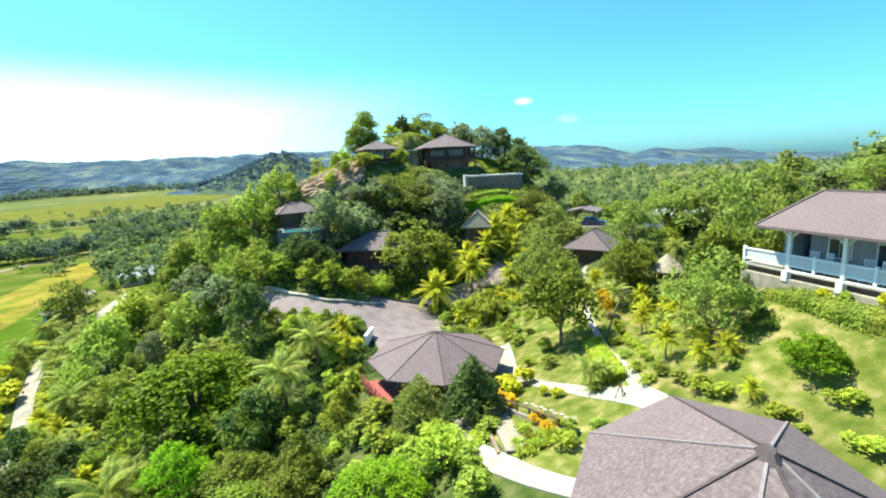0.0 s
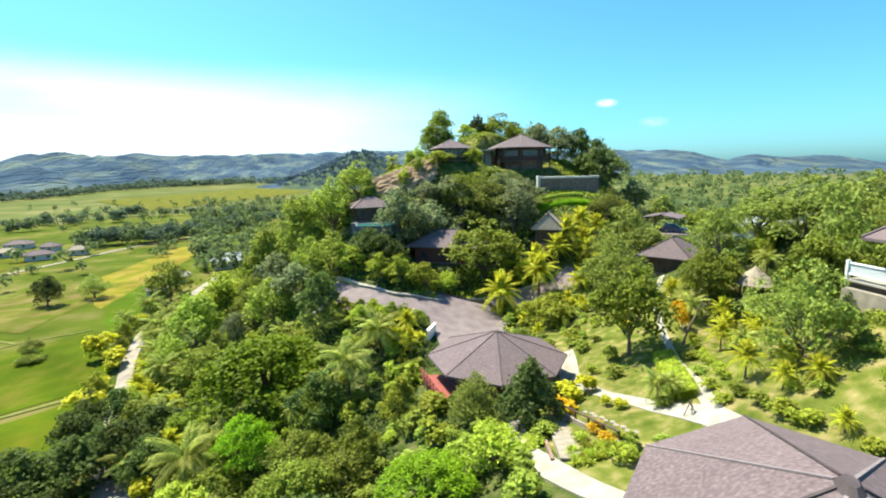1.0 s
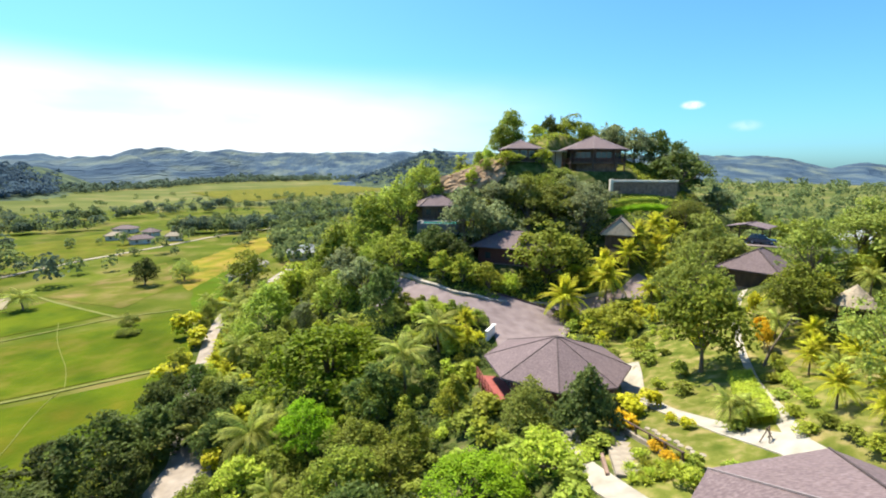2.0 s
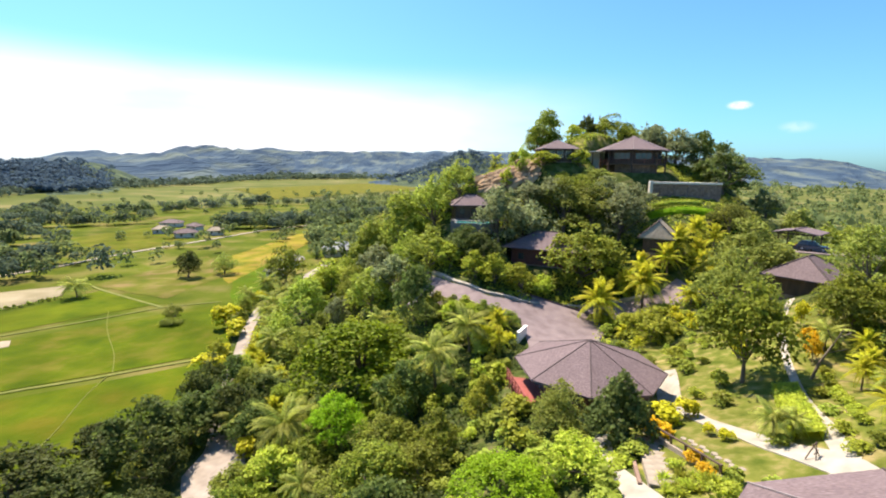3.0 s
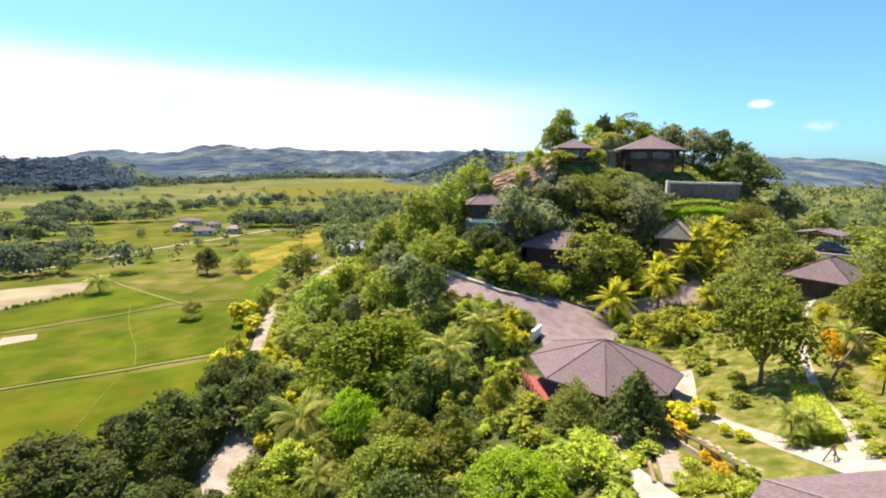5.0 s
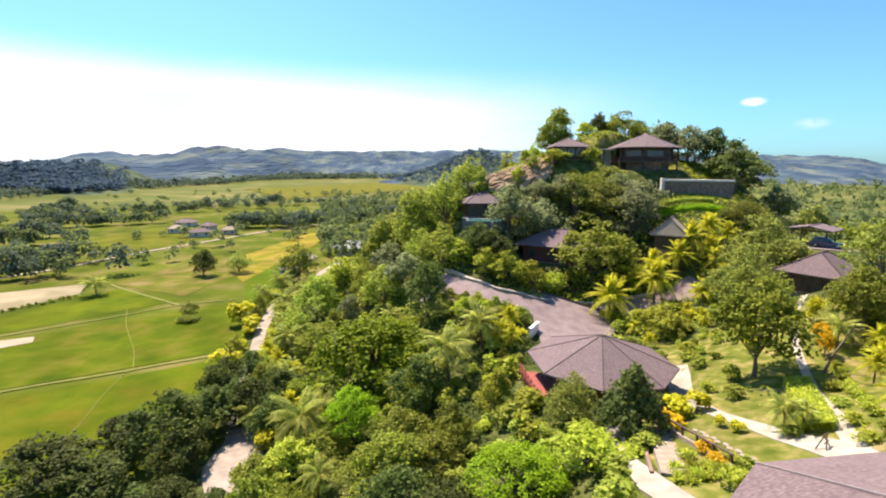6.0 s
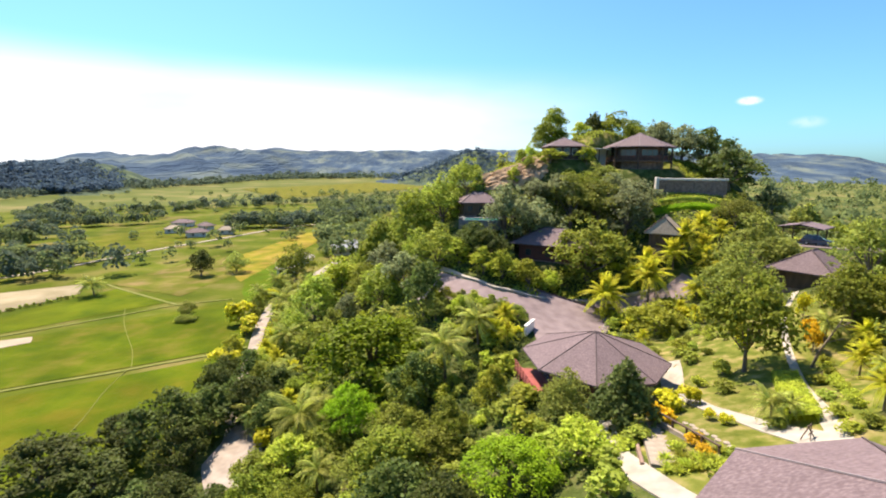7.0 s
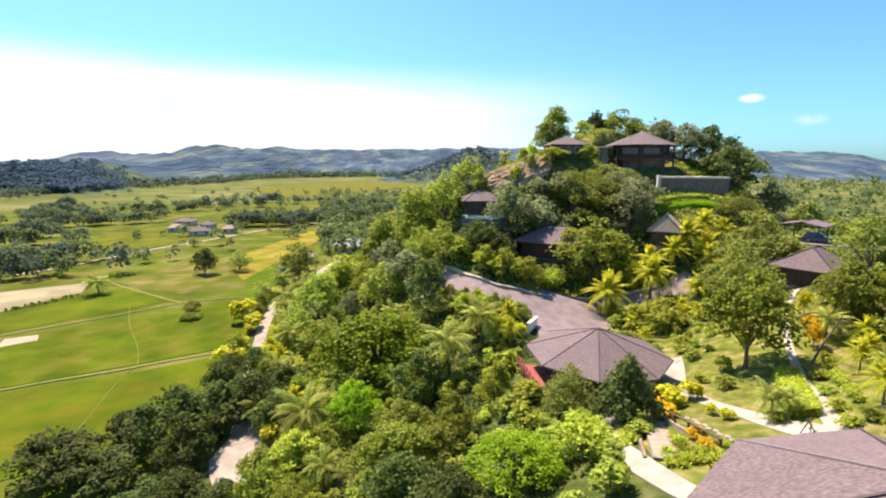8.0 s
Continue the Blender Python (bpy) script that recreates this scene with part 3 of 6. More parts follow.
def hill_pavilion():
    h = thing("hilltop_pavilion", "small hilltop pavilion with hipped shingle roof", "pavilion", pose(28.8, 110.5, 22.5))
    part("base", boxes((-3.4, 3.4, -3.4, 3.4, -2.5, 0.3)), M_STONE, h)
    for a in (-1, 1):
        part("wall", boxes((-3.0, 3.0, a * 3.0 - 0.1, a * 3.0 + 0.1, 0.3, 3.4)), M_WOODDK, h)
        part("wall", boxes((a * 3.0 - 0.1, a * 3.0 + 0.1, -2.9, 2.9, 0.3, 3.4)), M_WOODDK, h)
        for i in (-1, 0, 1):
            f = part("window", boxes((i * 1.9 - 0.7, i * 1.9 + 0.7, a * 3.15 - 0.06, a * 3.15 + 0.06, 1.2, 2.7)), M_PLASTER, h)
            part("pane", boxes((i * 1.9 - 0.6, i * 1.9 + 0.6, a * 3.22 - 0.01, a * 3.22 + 0.01, 1.3, 2.6)), M_GLASS, f)
    for sx in (-1, 1):
        for sy in (-1, 1):
            part("post", bars(((sx * 3.9, sy * 3.9, -1.5), (sx * 3.9, sy * 3.9, 3.2), 0.2)), M_WOODDK, h)
    poly_roof(h, 4, 6.3, 2.1, 3.1, radians(45), M_ROOF, M_RIDGE_L)
    w = thing("covered_walkway", "low pale covered walkway joining the hilltop houses", "walkway", pose(35.8, 111.5, 22.2))
    part("roof", boxes((-3.6, 4.0, -1.6, 1.6, 2.9, 3.1), bevel=0.03), M_PLASTER, w)
    part("wall", boxes((-3.4, 3.8, 1.2, 1.4, -1, 2.9)), M_PLASTER, w)
    for x in (-3.2, -1.0, 1.3, 3.6):
        part("post", bars(((x, -1.4, -1.5), (x, -1.4, 2.9), 0.2)), M_WOODDK, w)


hill_pavilion()


def terrace_wall():
    t = thing("terrace_wall", "long stone retaining wall with pale coping below the villa", "wall", pose(46.0, 98.5, 16.0, 0, 0, -6))
    part("pier", boxes((-0.5, 0.1, -0.5, 0.6, -1.5, 3.0), bevel=0.04), M_PLASTER, t, "pale plastered end pier")
    part("wall", boxes((0.1, 14, 0, 0.5, -2, 2.35)), M_STONE, t)
    part("coping", boxes((0.1, 14.1, -0.3, 1.6, 2.35, 2.80), bevel=0.05), M_PLASTER, t)
    for i in range(4):
        part("pilaster", boxes((1.6 + i * 2.9, 2.0 + i * 2.9, -0.12, 0.0, -2, 2.3)), M_STONE, t)
    part("terrace", boxes((0.1, 12, 1.6, 4.0, 1.5, 2.7)), M_LAWN, t)


terrace_wall()


def pool():
    p = thing("swimming_pool", "teal infinity pool on a grey walled deck", "pool", pose(8.2, 90.4, 10.4, 0, 0, -8))
    part("wall", boxes((-3.6, 3.6, -1.9, -1.6, -1.6, 0.30), bevel=0.03), M_GREYDK, p)
    part("wall", boxes((-3.6, -3.3, -1.6, 1.9, -1.6, 0.30), bevel=0.03), M_GREYDK, p)
    part("wall", boxes((3.3, 3.6, -1.6, 1.9, -1.6, 0.30), bevel=0.03), M_GREYDK, p)
    part("basin", boxes((-3.3, 3.3, -1.6, 1.9, -1.6, -0.2)), M_GREYDK, p)
    part("water", boxes((-3.3, 3.3, -1.6, 1.9, -0.2, 0.2)), M_POOL, p, "still teal water")
    part("deck", boxes((-4.6, 4.8, 1.9, 5.2, -2.5, 0.32), bevel=0.02), M_GREYDK, p)
    part("shade_roof", boxes((3.8, 6.6, -1.0, 2.4, 0.7, 0.85), bevel=0.02), M_WOODDK, p)
    for x, y in ((4.0, -0.8), (6.4, -0.8), (4.0, 2.2), (6.4, 2.2)):
        part("post", bars(((x, y, -3.5), (x, y, 0.7), 0.16)), M_WOODDK, p)


pool()


def thatch_hut():
    z = hz(43.5, 39.9)
    h = thing("thatched_hut", "small open hut with a conical straw thatch roof", "hut", pose(43.5, 39.9, z))
    part("floor", boxes((-1.3, 1.3, -1.3, 1.3, -0.5, 0.15), bevel=0.04), M_CONC, h)
    for k in range(6):
        a = k * math.tau / 6
        part("post", bars(((1.25 * math.cos(a), 1.25 * math.sin(a), 0.1), (1.25 * math.cos(a), 1.25 * math.sin(a), 2.3), 0.13)), M_WOODDK, h)
    rr = np.random.default_rng(3)
    for layer in range(4):
        u0, u1 = layer / 4, (layer + 1) / 4 + 0.1
        bm = bmesh.new()
        n = 28
        lo = [(2.0 * (1 - u0) * rr.uniform(0.95, 1.06) * math.cos(k * math.tau / n), 2.0 * (1 - u0) * rr.uniform(0.95, 1.06) * math.sin(k * math.tau / n), 2.05 + 1.75 * u0 - 0.08 + rr.uniform(-0.06, 0.03)) for k in range(n)]
        hi = ring(n, max(0.05, 2.0 * (1 - min(1, u1))), 2.05 + 1.75 * min(1, u1) + 0.05)
        slab(bm, lo, hi)
        part("thatch_layer", bm, M_THATCH, h)
    part("bench", boxes((-0.9, 0.9, 0.7, 1.05, 0.15, 0.55), bevel=0.03), M_WOODDK, h)


thatch_hut()


def white_house():
    """Long verandah house: plinth, blue-grey wall with windows, white posts and balustrade, hipped roof."""
    h = thing("verandah_house", "white verandah house with brown-red hipped roof", "house", pose(33.6, 21.7, 12.95, 0, 0, -96.4))
    L, D = 24.0, 5.6
    slat = bpy.data.meshes.new("slat")
    bm = boxes((-0.035, 0.035, 0.11, 0.15, 0.40, 1.05))
    bm.to_mesh(slat)
    bm.free()
    slat.materials.append(M_SLAT)

    def slats(x0, x1):
        n = int((x1 - x0) / 0.085)
        for k in range(n):
            o = new("slat", slat)
            o.parent = h
            o.matrix_basis = pose(x0 + (k + 0.5) * (x1 - x0) / n, 0, 0)
    part("plinth", boxes((-2.6, L, -0.15, D, -3.0, -0.55), bevel=0.05), M_STEP, h)
    # Solid dark band that imitates the shaded gap below the floor.
    part("plinth", boxes((-2.6, L, 0.2, D, -0.55, -0.12)), M_WOODDK, h, "dark infill standing in for shade under the verandah floor")
    part("floor", boxes((0.1, L, -0.1, D, -0.12, 0.0)), M_CONC, h)
    part("wall", boxes((1.0, L - 1, 2.0, 2.2, 0.0, 3.1)), M_GREYPL, h, "blue-grey plastered wall")
    part("wall", boxes((1.0, 1.2, 2.2, D - 0.6, 0.0, 3.1)), M_GREYPL, h)
    part("end_wall", boxes((0.15, 0.33, 0.7, D - 0.4, 0.0, 3.1)), M_GREYPL, h, "blue-grey plastered end wall")
    part("wall", boxes((1.0, L - 1, D - 0.6, D - 0.4, 0.0, 3.1)), M_GREYPL, h)
    for i in range(8):
        x = 3.0 + i * 2.9
        f = part("window", boxes((x - 0.75, x + 0.75, 1.90, 1.99, 0.3 if i % 3 == 1 else 1.0, 2.4)), M_WHITE, h)
        for s in (-1, 1):
            part("pane", boxes((x + s * 0.34 - 0.30, x + s * 0.34 + 0.30, 1.87, 1.89, 0.4 if i % 3 == 1 else 1.1, 2.3)), M_GLASS, f)
    for i in range(7):
        x = 0.94 + i * 3.6
        part("post", boxes((x - 0.13, x + 0.13, 0.0, 0.26, -0.6, 2.85), bevel=0.02), M_WHITE, h)
        part("bracket", bars(((x - 0.55, 0.13, 2.82), (x, 0.13, 2.25), 0.1)), M_WHITE, h)
        part("bracket", bars(((x + 0.55, 0.13, 2.82), (x, 0.13, 2.25), 0.1)), M_WHITE, h)
        part("pier", boxes((x - 0.22, x + 0.22, -0.22, 0.3, -0.75, 0.0), bevel=0.03), M_WHITE, h)
        if i < 6:
            part("top_rail", boxes((x + 0.13, x + 3.47, 0.05, 0.21, 1.05, 1.17), bevel=0.02), M_WHITE, h)
            part("bottom_rail", boxes((x + 0.13, x + 3.47, 0.05, 0.21, 0.30, 0.40)), M_WHITE, h)
            part("kerb", boxes((x + 0.13, x + 3.47, 0.02, 0.24, -0.12, 0.06), bevel=0.02), M_WHITE, h)
            slats(x + 0.13, x + 3.47)
            part("mid_post", boxes((x + 1.7, x + 1.9, 0.02, 0.24, -0.1, 1.3), bevel=0.02), M_WHITE, h)
    part("side_rail", boxes((-2.5, 0.81, 0.05, 0.21, 1.05, 1.17), bevel=0.02), M_WHITE, h)
    part("side_rail", boxes((-2.5, 0.81, 0.05, 0.21, 0.30, 0.40), bevel=0.02), M_WHITE, h)
    slats(-2.5, 0.81)
    part("side_deck", boxes((-2.6, 0.1, -0.1, 3.0, -0.12, 0.0)), M_CONC, h)
    part("side_post", boxes((-2.6, -2.4, 0.0, 0.24, -0.75, 1.3), bevel=0.02), M_WHITE, h)
    part("beam", boxes((0.2, L, 0.02, 0.24, 2.85, 3.05)), M_WHITE, h)
    part("ceiling", boxes((0, L, -0.6, D + 0.6, 3.05, 3.12)), M_WHITE, h)
    hip_roof(h, L + 1.8, D + 2.0, 0.0, 2.35, M_REDROOF, M_REDROOF, ridge=L / 2 - 1.0)
    for o in h.children:
        if o.name.startswith(("roof_slope", "ridge_cap")):
            o.matrix_basis = pose(L / 2, D / 2, 3.14)


white_house()


def white_chair():
    """Garden chair: seat, slatted back, legs and arms."""
    c = thing("white_chair", "white slatted garden chair on the verandah", "chair", pose(0, 0, 0), "verandah chairs")
    part("seat", boxes((-0.28, 0.28, -0.26, 0.26, 0.40, 0.45), bevel=0.01), M_WHITE, c)
    for k in range(5):
        x = -0.24 + 0.12 * k
        part("back_slat", bars(((x, 0.24, 0.44), (x * 1.08, 0.40, 1.42), 0.07, 0.03)), M_WHITE, c)
    part("top_slat", bars(((-0.3, 0.40, 1.38), (0.3, 0.40, 1.38), 0.05, 0.07)), M_WHITE, c)
    for sx in (-1, 1):
        part("arm", boxes((sx * 0.32 - 0.04, sx * 0.32 + 0.04, -0.3, 0.3, 0.62, 0.66)), M_WHITE, c)
        for y in (-0.24, 0.24):
            part("leg", boxes((sx * 0.30 - 0.03, sx * 0.30 + 0.03, y - 0.03, y + 0.03, 0.0, 0.62)), M_WHITE, c)
    return c


HOUSE_AT = pose(33.6, 21.7, 12.95, 0, 0, -96.4)
chair = white_chair()
chair.matrix_basis = HOUSE_AT @ pose(1.9, 0.95, 0, 0, 0, 8)
for x, y, a in ((2.75, 1.0, -10), (5.3, 0.95, 15), (6.1, 1.0, -5), (8.9, 1.0, 10), (9.7, 0.95, 0), (12.6, 1.0, -8), (13.4, 1.0, 12)):
    copy_thing(chair, HOUSE_AT @ pose(x, y, 0, 0, 0, a))
house("bungalow", 69.0, 62.0, 8.8, 20, 12, 7, 2.4, 1.6, "low bungalow with grey weathered roof among trees", M_PLASTER, M_GREYPL)

def carport(x, y, z, rz):
    """Open car shelter: four posts, beams and a low-pitched roof of two slopes."""
    c = thing("carport", "open timber carport with low brown roof above the drive", "carport", pose(x, y, z, 0, 0, rz))
    for sx in (-1, 1):
        for sy in (-1, 1):
            part("post", bars(((sx * 2.5, sy * 2.2, -0.3), (sx * 2.5, sy * 2.2, 2.4), 0.18)), M_WOODDK, c)
        part("beam", bars(((sx * 2.5, -2.5, 2.4), (sx * 2.5, 2.5, 2.4), 0.16, 0.2)), M_WOODDK, c)
        bm = bmesh.new()
        slab(bm, [(-3.1, 0, 3.0), (3.1, 0, 3.0), (3.1, sx * 3.0, 2.45), (-3.1, sx * 3.0, 2.45)], [(-3.1, 0, 3.12), (3.1, 0, 3.12), (3.1, sx * 3.0, 2.57), (-3.1, sx * 3.0, 2.57)])
        bmesh.ops.recalc_face_normals(bm, faces=bm.faces)
        part("roof_slope", bm, M_ROOF, c)
    part("ridge_cap", bars(((-3.15, 0, 3.14), (3.15, 0, 3.14), 0.2, 0.08)), M_RIDGE, c)


def parked_car(x, y, z, rz):
    """Small hatchback: lower body, glazed cabin, roof, bumpers, lamps and four wheels."""
    c = thing("parked_car", "dark blue-grey hatchback parked on the drive", "car", pose(x, y, z, 0, 0, rz))
    bm = bmesh.new()
    lo = [(-2.0, -0.82, 0.32), (2.0, -0.82, 0.32), (2.0, 0.82, 0.32), (-2.0, 0.82, 0.32)]
    slab(bm, lo, [(-2.05, -0.84, 0.86), (1.95, -0.80, 0.78), (1.95, 0.80, 0.78), (-2.05, 0.84, 0.86)])
    bmesh.ops.bevel(bm, geom=list(bm.edges), offset=0.09, segments=2, affect="EDGES")
    body = part("body", bm, M_CAR, c)
    bm = bmesh.new()
    slab(bm, [(-1.95, -0.76, 0.86), (0.95, -0.76, 0.82), (0.95, 0.76, 0.82), (-1.95, 0.76, 0.86)], [(-1.55, -0.60, 1.42), (0.15, -0.60, 1.42), (0.15, 0.60, 1.42), (-1.55, 0.60, 1.42)])
    bmesh.ops.bevel(bm, geom=list(bm.edges), offset=0.05, segments=1, affect="EDGES")
    part("cabin_glass", bm, M_GLASS, c, "dark tinted windows")
    part("roof", boxes((-1.58, 0.16, -0.61, 0.61, 1.41, 1.47), bevel=0.025), M_CAR, c)
    for sx in (-0.7, 0.05):
        for sy in (-1, 1):
            part("pillar", bars(((sx, sy * 0.755, 0.84), (sx, sy * 0.61, 1.43), 0.07)), M_CAR, c)
    for px in (-2.08, 1.98):
        part("bumper", boxes((px - 0.06, px + 0.06, -0.78, 0.78, 0.34, 0.56), bevel=0.03), M_WOODDK, c)
        for sy in (-1, 1):
            part("lamp", boxes((px - 0.05, px + 0.05, sy * 0.62 - 0.14, sy * 0.62 + 0.14, 0.62, 0.76), bevel=0.02), M_WHITE if px > 0 else M_WOODRED, body)
    for px in (-1.3, 1.25):
        for sy in (-1, 1):
            bm = bmesh.new()
            bmesh.ops.create_cone(bm, cap_ends=True, segments=18, radius1=0.31, radius2=0.31, depth=0.2, matrix=Matrix.Translation((px, sy * 0.76, 0.31)) @ Matrix.Rotation(math.pi / 2, 4, "X"))
            wheel = part("wheel", bm, M_TYRE, c)
            bm = bmesh.new()
            bmesh.ops.create_cone(bm, cap_ends=True, segments=12, radius1=0.19, radius2=0.17, depth=0.03, matrix=Matrix.Translation((px, sy * 0.87, 0.31)) @ Matrix.Rotation(math.pi / 2, 4, "X"))
            part("rim", bm, M_GREYPL, wheel)


carport(57.6, 71.8, hz(57.6, 71.8) + 0.05, 38)
parked_car(57.2, 68.6, hz(57.2, 68.6) + 0.17, -40)
ribbon("drive", [(55.5, 70.5), (58.5, 68.5), (61.5, 66.0), (64.0, 62.5), (67.0, 57.0)], [6.5, 6.0, 5.0, 4.2, 4.0], M_ASPH, "grey paved drive beside the carport", "drive", lift=0.10)

# ---------------------------------------------------------------- garden works
def steps_and_walls():
    s = thing("garden_steps", "pale stone garden steps with low walls", "steps", pose(14.6, 29.0, hz(14.6, 29.0), 0, 0, -12))
    for i in range(9):
        u = i / 8
        x, y = 16.2 - 1.9 * u, 31.6 - 6.0 * u
        st = part("step", boxes((-1.0, 1.0, -0.4, 0.4, -0.6, 0.10 + 0.02 * (i % 2)), bevel=0.02), M_STEP, s)
        st.matrix_basis = pose(14.6, 29.0, hz(14.6, 29.0), 0, 0, -12).inverted() @ pose(x, y, hz(x, y), 0, 0, -17)
    for x, y, l in ((14.4, 31.2, 1.6), (13.4, 27.6, 1.8)):
        sw = part("side_wall", boxes((-0.12, 0.12, -l, l, -0.6, 0.28), bevel=0.03), M_STONE, s, "low grey stone wall")
        sw.matrix_basis = pose(14.6, 29.0, hz(14.6, 29.0), 0, 0, -12).inverted() @ pose(x, y, hz(x, y), math.degrees(math.atan2(hz(x + 0.29, y + 0.96) - hz(x - 0.29, y - 0.96), 2.0)), 0, -17)
    w = thing("low_wall", "low plastered wall with timber rail along the lawn", "wall", pose(16.5, 33.2, hz(16.5, 33.2), 0, 0, -85))
    part("wall", boxes((0, 8.6, -0.14, 0.14, -0.8, 0.32), bevel=0.02), M_STEP, w)
    part("rail", boxes((0, 8.6, -0.09, 0.09, 0.85, 0.95), bevel=0.02), M_WOODDK, w)
    for i in range(6):
        part("post", boxes((0.1 + i * 1.66, 0.22 + i * 1.66, -0.06, 0.06, 0.25, 0.9)), M_WOODDK, w)
    w.matrix_basis = pose(16.5, 33.2, hz(16.5, 33.2) + 0.1, 0, -12, -85)
    for i in range(10):
        u = i / 9
        x, y = 18.3 + 0.3 * u + 0.15 * (i % 2), 31.0 - 5.6 * u
        st = thing("stepping_stone", "pale flat stepping stone set in the lawn", "stepping stone", pose(x, y, hz(x, y), 0, 0, 31 * i), "stepping stones")
        bm = bmesh.new()
        slab(bm, ring(7, 0.24, -0.1, 0.3), ring(7, 0.21, 0.07, 0.3))
        part("stone", bm, M_STEP, st)
    for a, b, c in ((12.3, 60.2, 60),):
        e = thing("gate_wall", "white plastered wall end beside the round house", "wall", pose(a, b, hz(a, b), 0, 0, c))
        part("wall", boxes((-1.6, 1.6, -0.15, 0.15, -1.5, 1.3), bevel=0.03), M_WHITE, e)
        part("coping", boxes((-1.7, 1.7, -0.22, 0.22, 1.3, 1.4), bevel=0.02), M_WHITE, e)


steps_and_walls()


def leaf_cloud(pos, nrm, size, jitter, r):
    """One kite-shaped leaf spray for each position, facing about along nrm."""
    n = len(pos)
    nn = nrm + r.normal(0, jitter, (n, 3))
    nn /= np.linalg.norm(nn, axis=1)[:, None] + 1e-9
    a = np.cross(nn, r.normal(0, 1, (n, 3)))
    a /= np.linalg.norm(a, axis=1)[:, None] + 1e-9
    b = np.cross(nn, a)
    s = (size * r.uniform(0.6, 1.35, n))[:, None]
    v = np.stack([pos - a * s, pos + b * s * 0.62 - a * s * 0.1 + nn * s * 0.12, pos + a * s, pos - b * s * 0.62 - a * s * 0.1 - nn * s * 0.1], 1).reshape(-1, 3)
    f = np.arange(4 * n).reshape(-1, 4)
    return v, f


def leafy_hedge(a, b, w, h, material, label):
    """A clipped hedge: a box of close-set leaves along the land from a to b."""
    r = np.random.default_rng(int(a[0] * 10 + a[1]))
    L = math.hypot(b[0] - a[0], b[1] - a[1])
    n = int(L * (w + 2 * h) * 110)
    u = r.uniform(0, 1, n)
    side = r.uniform(0, w + 2 * h, n)
    off = np.where(side < h, -w / 2, np.where(side < h + w, side - h - w / 2, w / 2)) + r.normal(0, 0.05, n)
    up = np.where(side < h, side, np.where(side < h + w, h, side - h - w)) + r.normal(0, 0.05, n)
    nr = np.stack([np.where(side < h, -1, np.where(side < h + w, 0, 1)), np.where((side >= h) & (side < h + w), 1, 0.2)], 1)
    t = np.array([(b[0] - a[0]) / L, (b[1] - a[1]) / L])
    nv = np.array([-t[1], t[0]])
    x = a[0] + (b[0] - a[0]) * u + nv[0] * off
    y = a[1] + (b[1] - a[1]) * u + nv[1] * off
    z = height(x, y) + np.maximum(0.03, up)
    nrm = np.stack([nv[0] * nr[:, 0], nv[1] * nr[:, 0], nr[:, 1]], 1)
    v, f = leaf_cloud(np.stack([x, y, z], 1), nrm, 0.085, 0.4, r)
    k = max(3, int(L / 0.8))
    core = []
    for i in range(k + 1):
        for o, q in ((-w / 2 + 0.1, -0.2), (-w / 2 + 0.1, h - 0.1), (w / 2 - 0.1, h - 0.1), (w / 2 - 0.1, -0.2)):
            px, py = a[0] + (b[0] - a[0]) * i / k + nv[0] * o, a[1] + (b[1] - a[1]) * i / k + nv[1] * o
            core.append((px, py, hz(px, py) + q))
    n0 = len(v)
    v = np.vstack([v, core])
    f = np.vstack([f, [[n0 + i * 4 + j, n0 + i * 4 + j + 1, n0 + i * 4 + j + 5, n0 + i * 4 + j + 4] for i in range(k) for j in range(3)]])
    return tagged(new("hedge", mesh_of("hedge", v, f, material)), label, "hedge", "hedges")


leafy_hedge((34.6, 24.6), (31.2, 14.5), 0.85, 0.85, M_MID, "long clipped green hedge below the verandah")
leafy_hedge((31.2, 14.5), (29.8, 6.0), 0.85, 0.85, M_MID, "long clipped green hedge below the verandah")
leafy_hedge((42.2, 91.5), (54.5, 89.5), 1.3, 0.8, M_LIME, "clipped bright green terrace hedge on the hill")
leafy_hedge((44.5, 94.5), (53.5, 93.0), 0.9, 0.8, M_MID, "clipped green terrace hedge on the hill")
leafy_hedge((4.4, 49.0), (8.6, 49.6), 0.7, 0.9, M_LIGHT, "short clipped bright hedge beside the round house")
leafy_hedge((4.8, 51.5), (9.4, 52.3), 0.8, 1.1, M_MID, "short clipped hedge beside the round house")
leafy_hedge((47.5, 43.5), (55.0, 48.5), 2.2, 1.2, M_LIGHT, "broad clipped bright green hedge bank")
leafy_hedge((29.4, 36.2), (23.6, 26.6), 1.6, 0.75, M_LIGHT, "low dense green hedge along the footpath")


def boulder_mesh(seed):
    r = np.random.default_rng(seed)
    bm = bmesh.new()
    bmesh.ops.create_icosphere(bm, subdivisions=2, radius=0.5)
    for v in bm.verts:
        v.co *= 0.8 + 0.45 * noise.noise(v.co * 2.2 + Vector((seed * 3.1, 0, 0)))
        v.co.x += r.normal(0, 0.02)
    me = bpy.data.meshes.new("boulder")
    bm.to_mesh(me)
    bm.free()
    return me


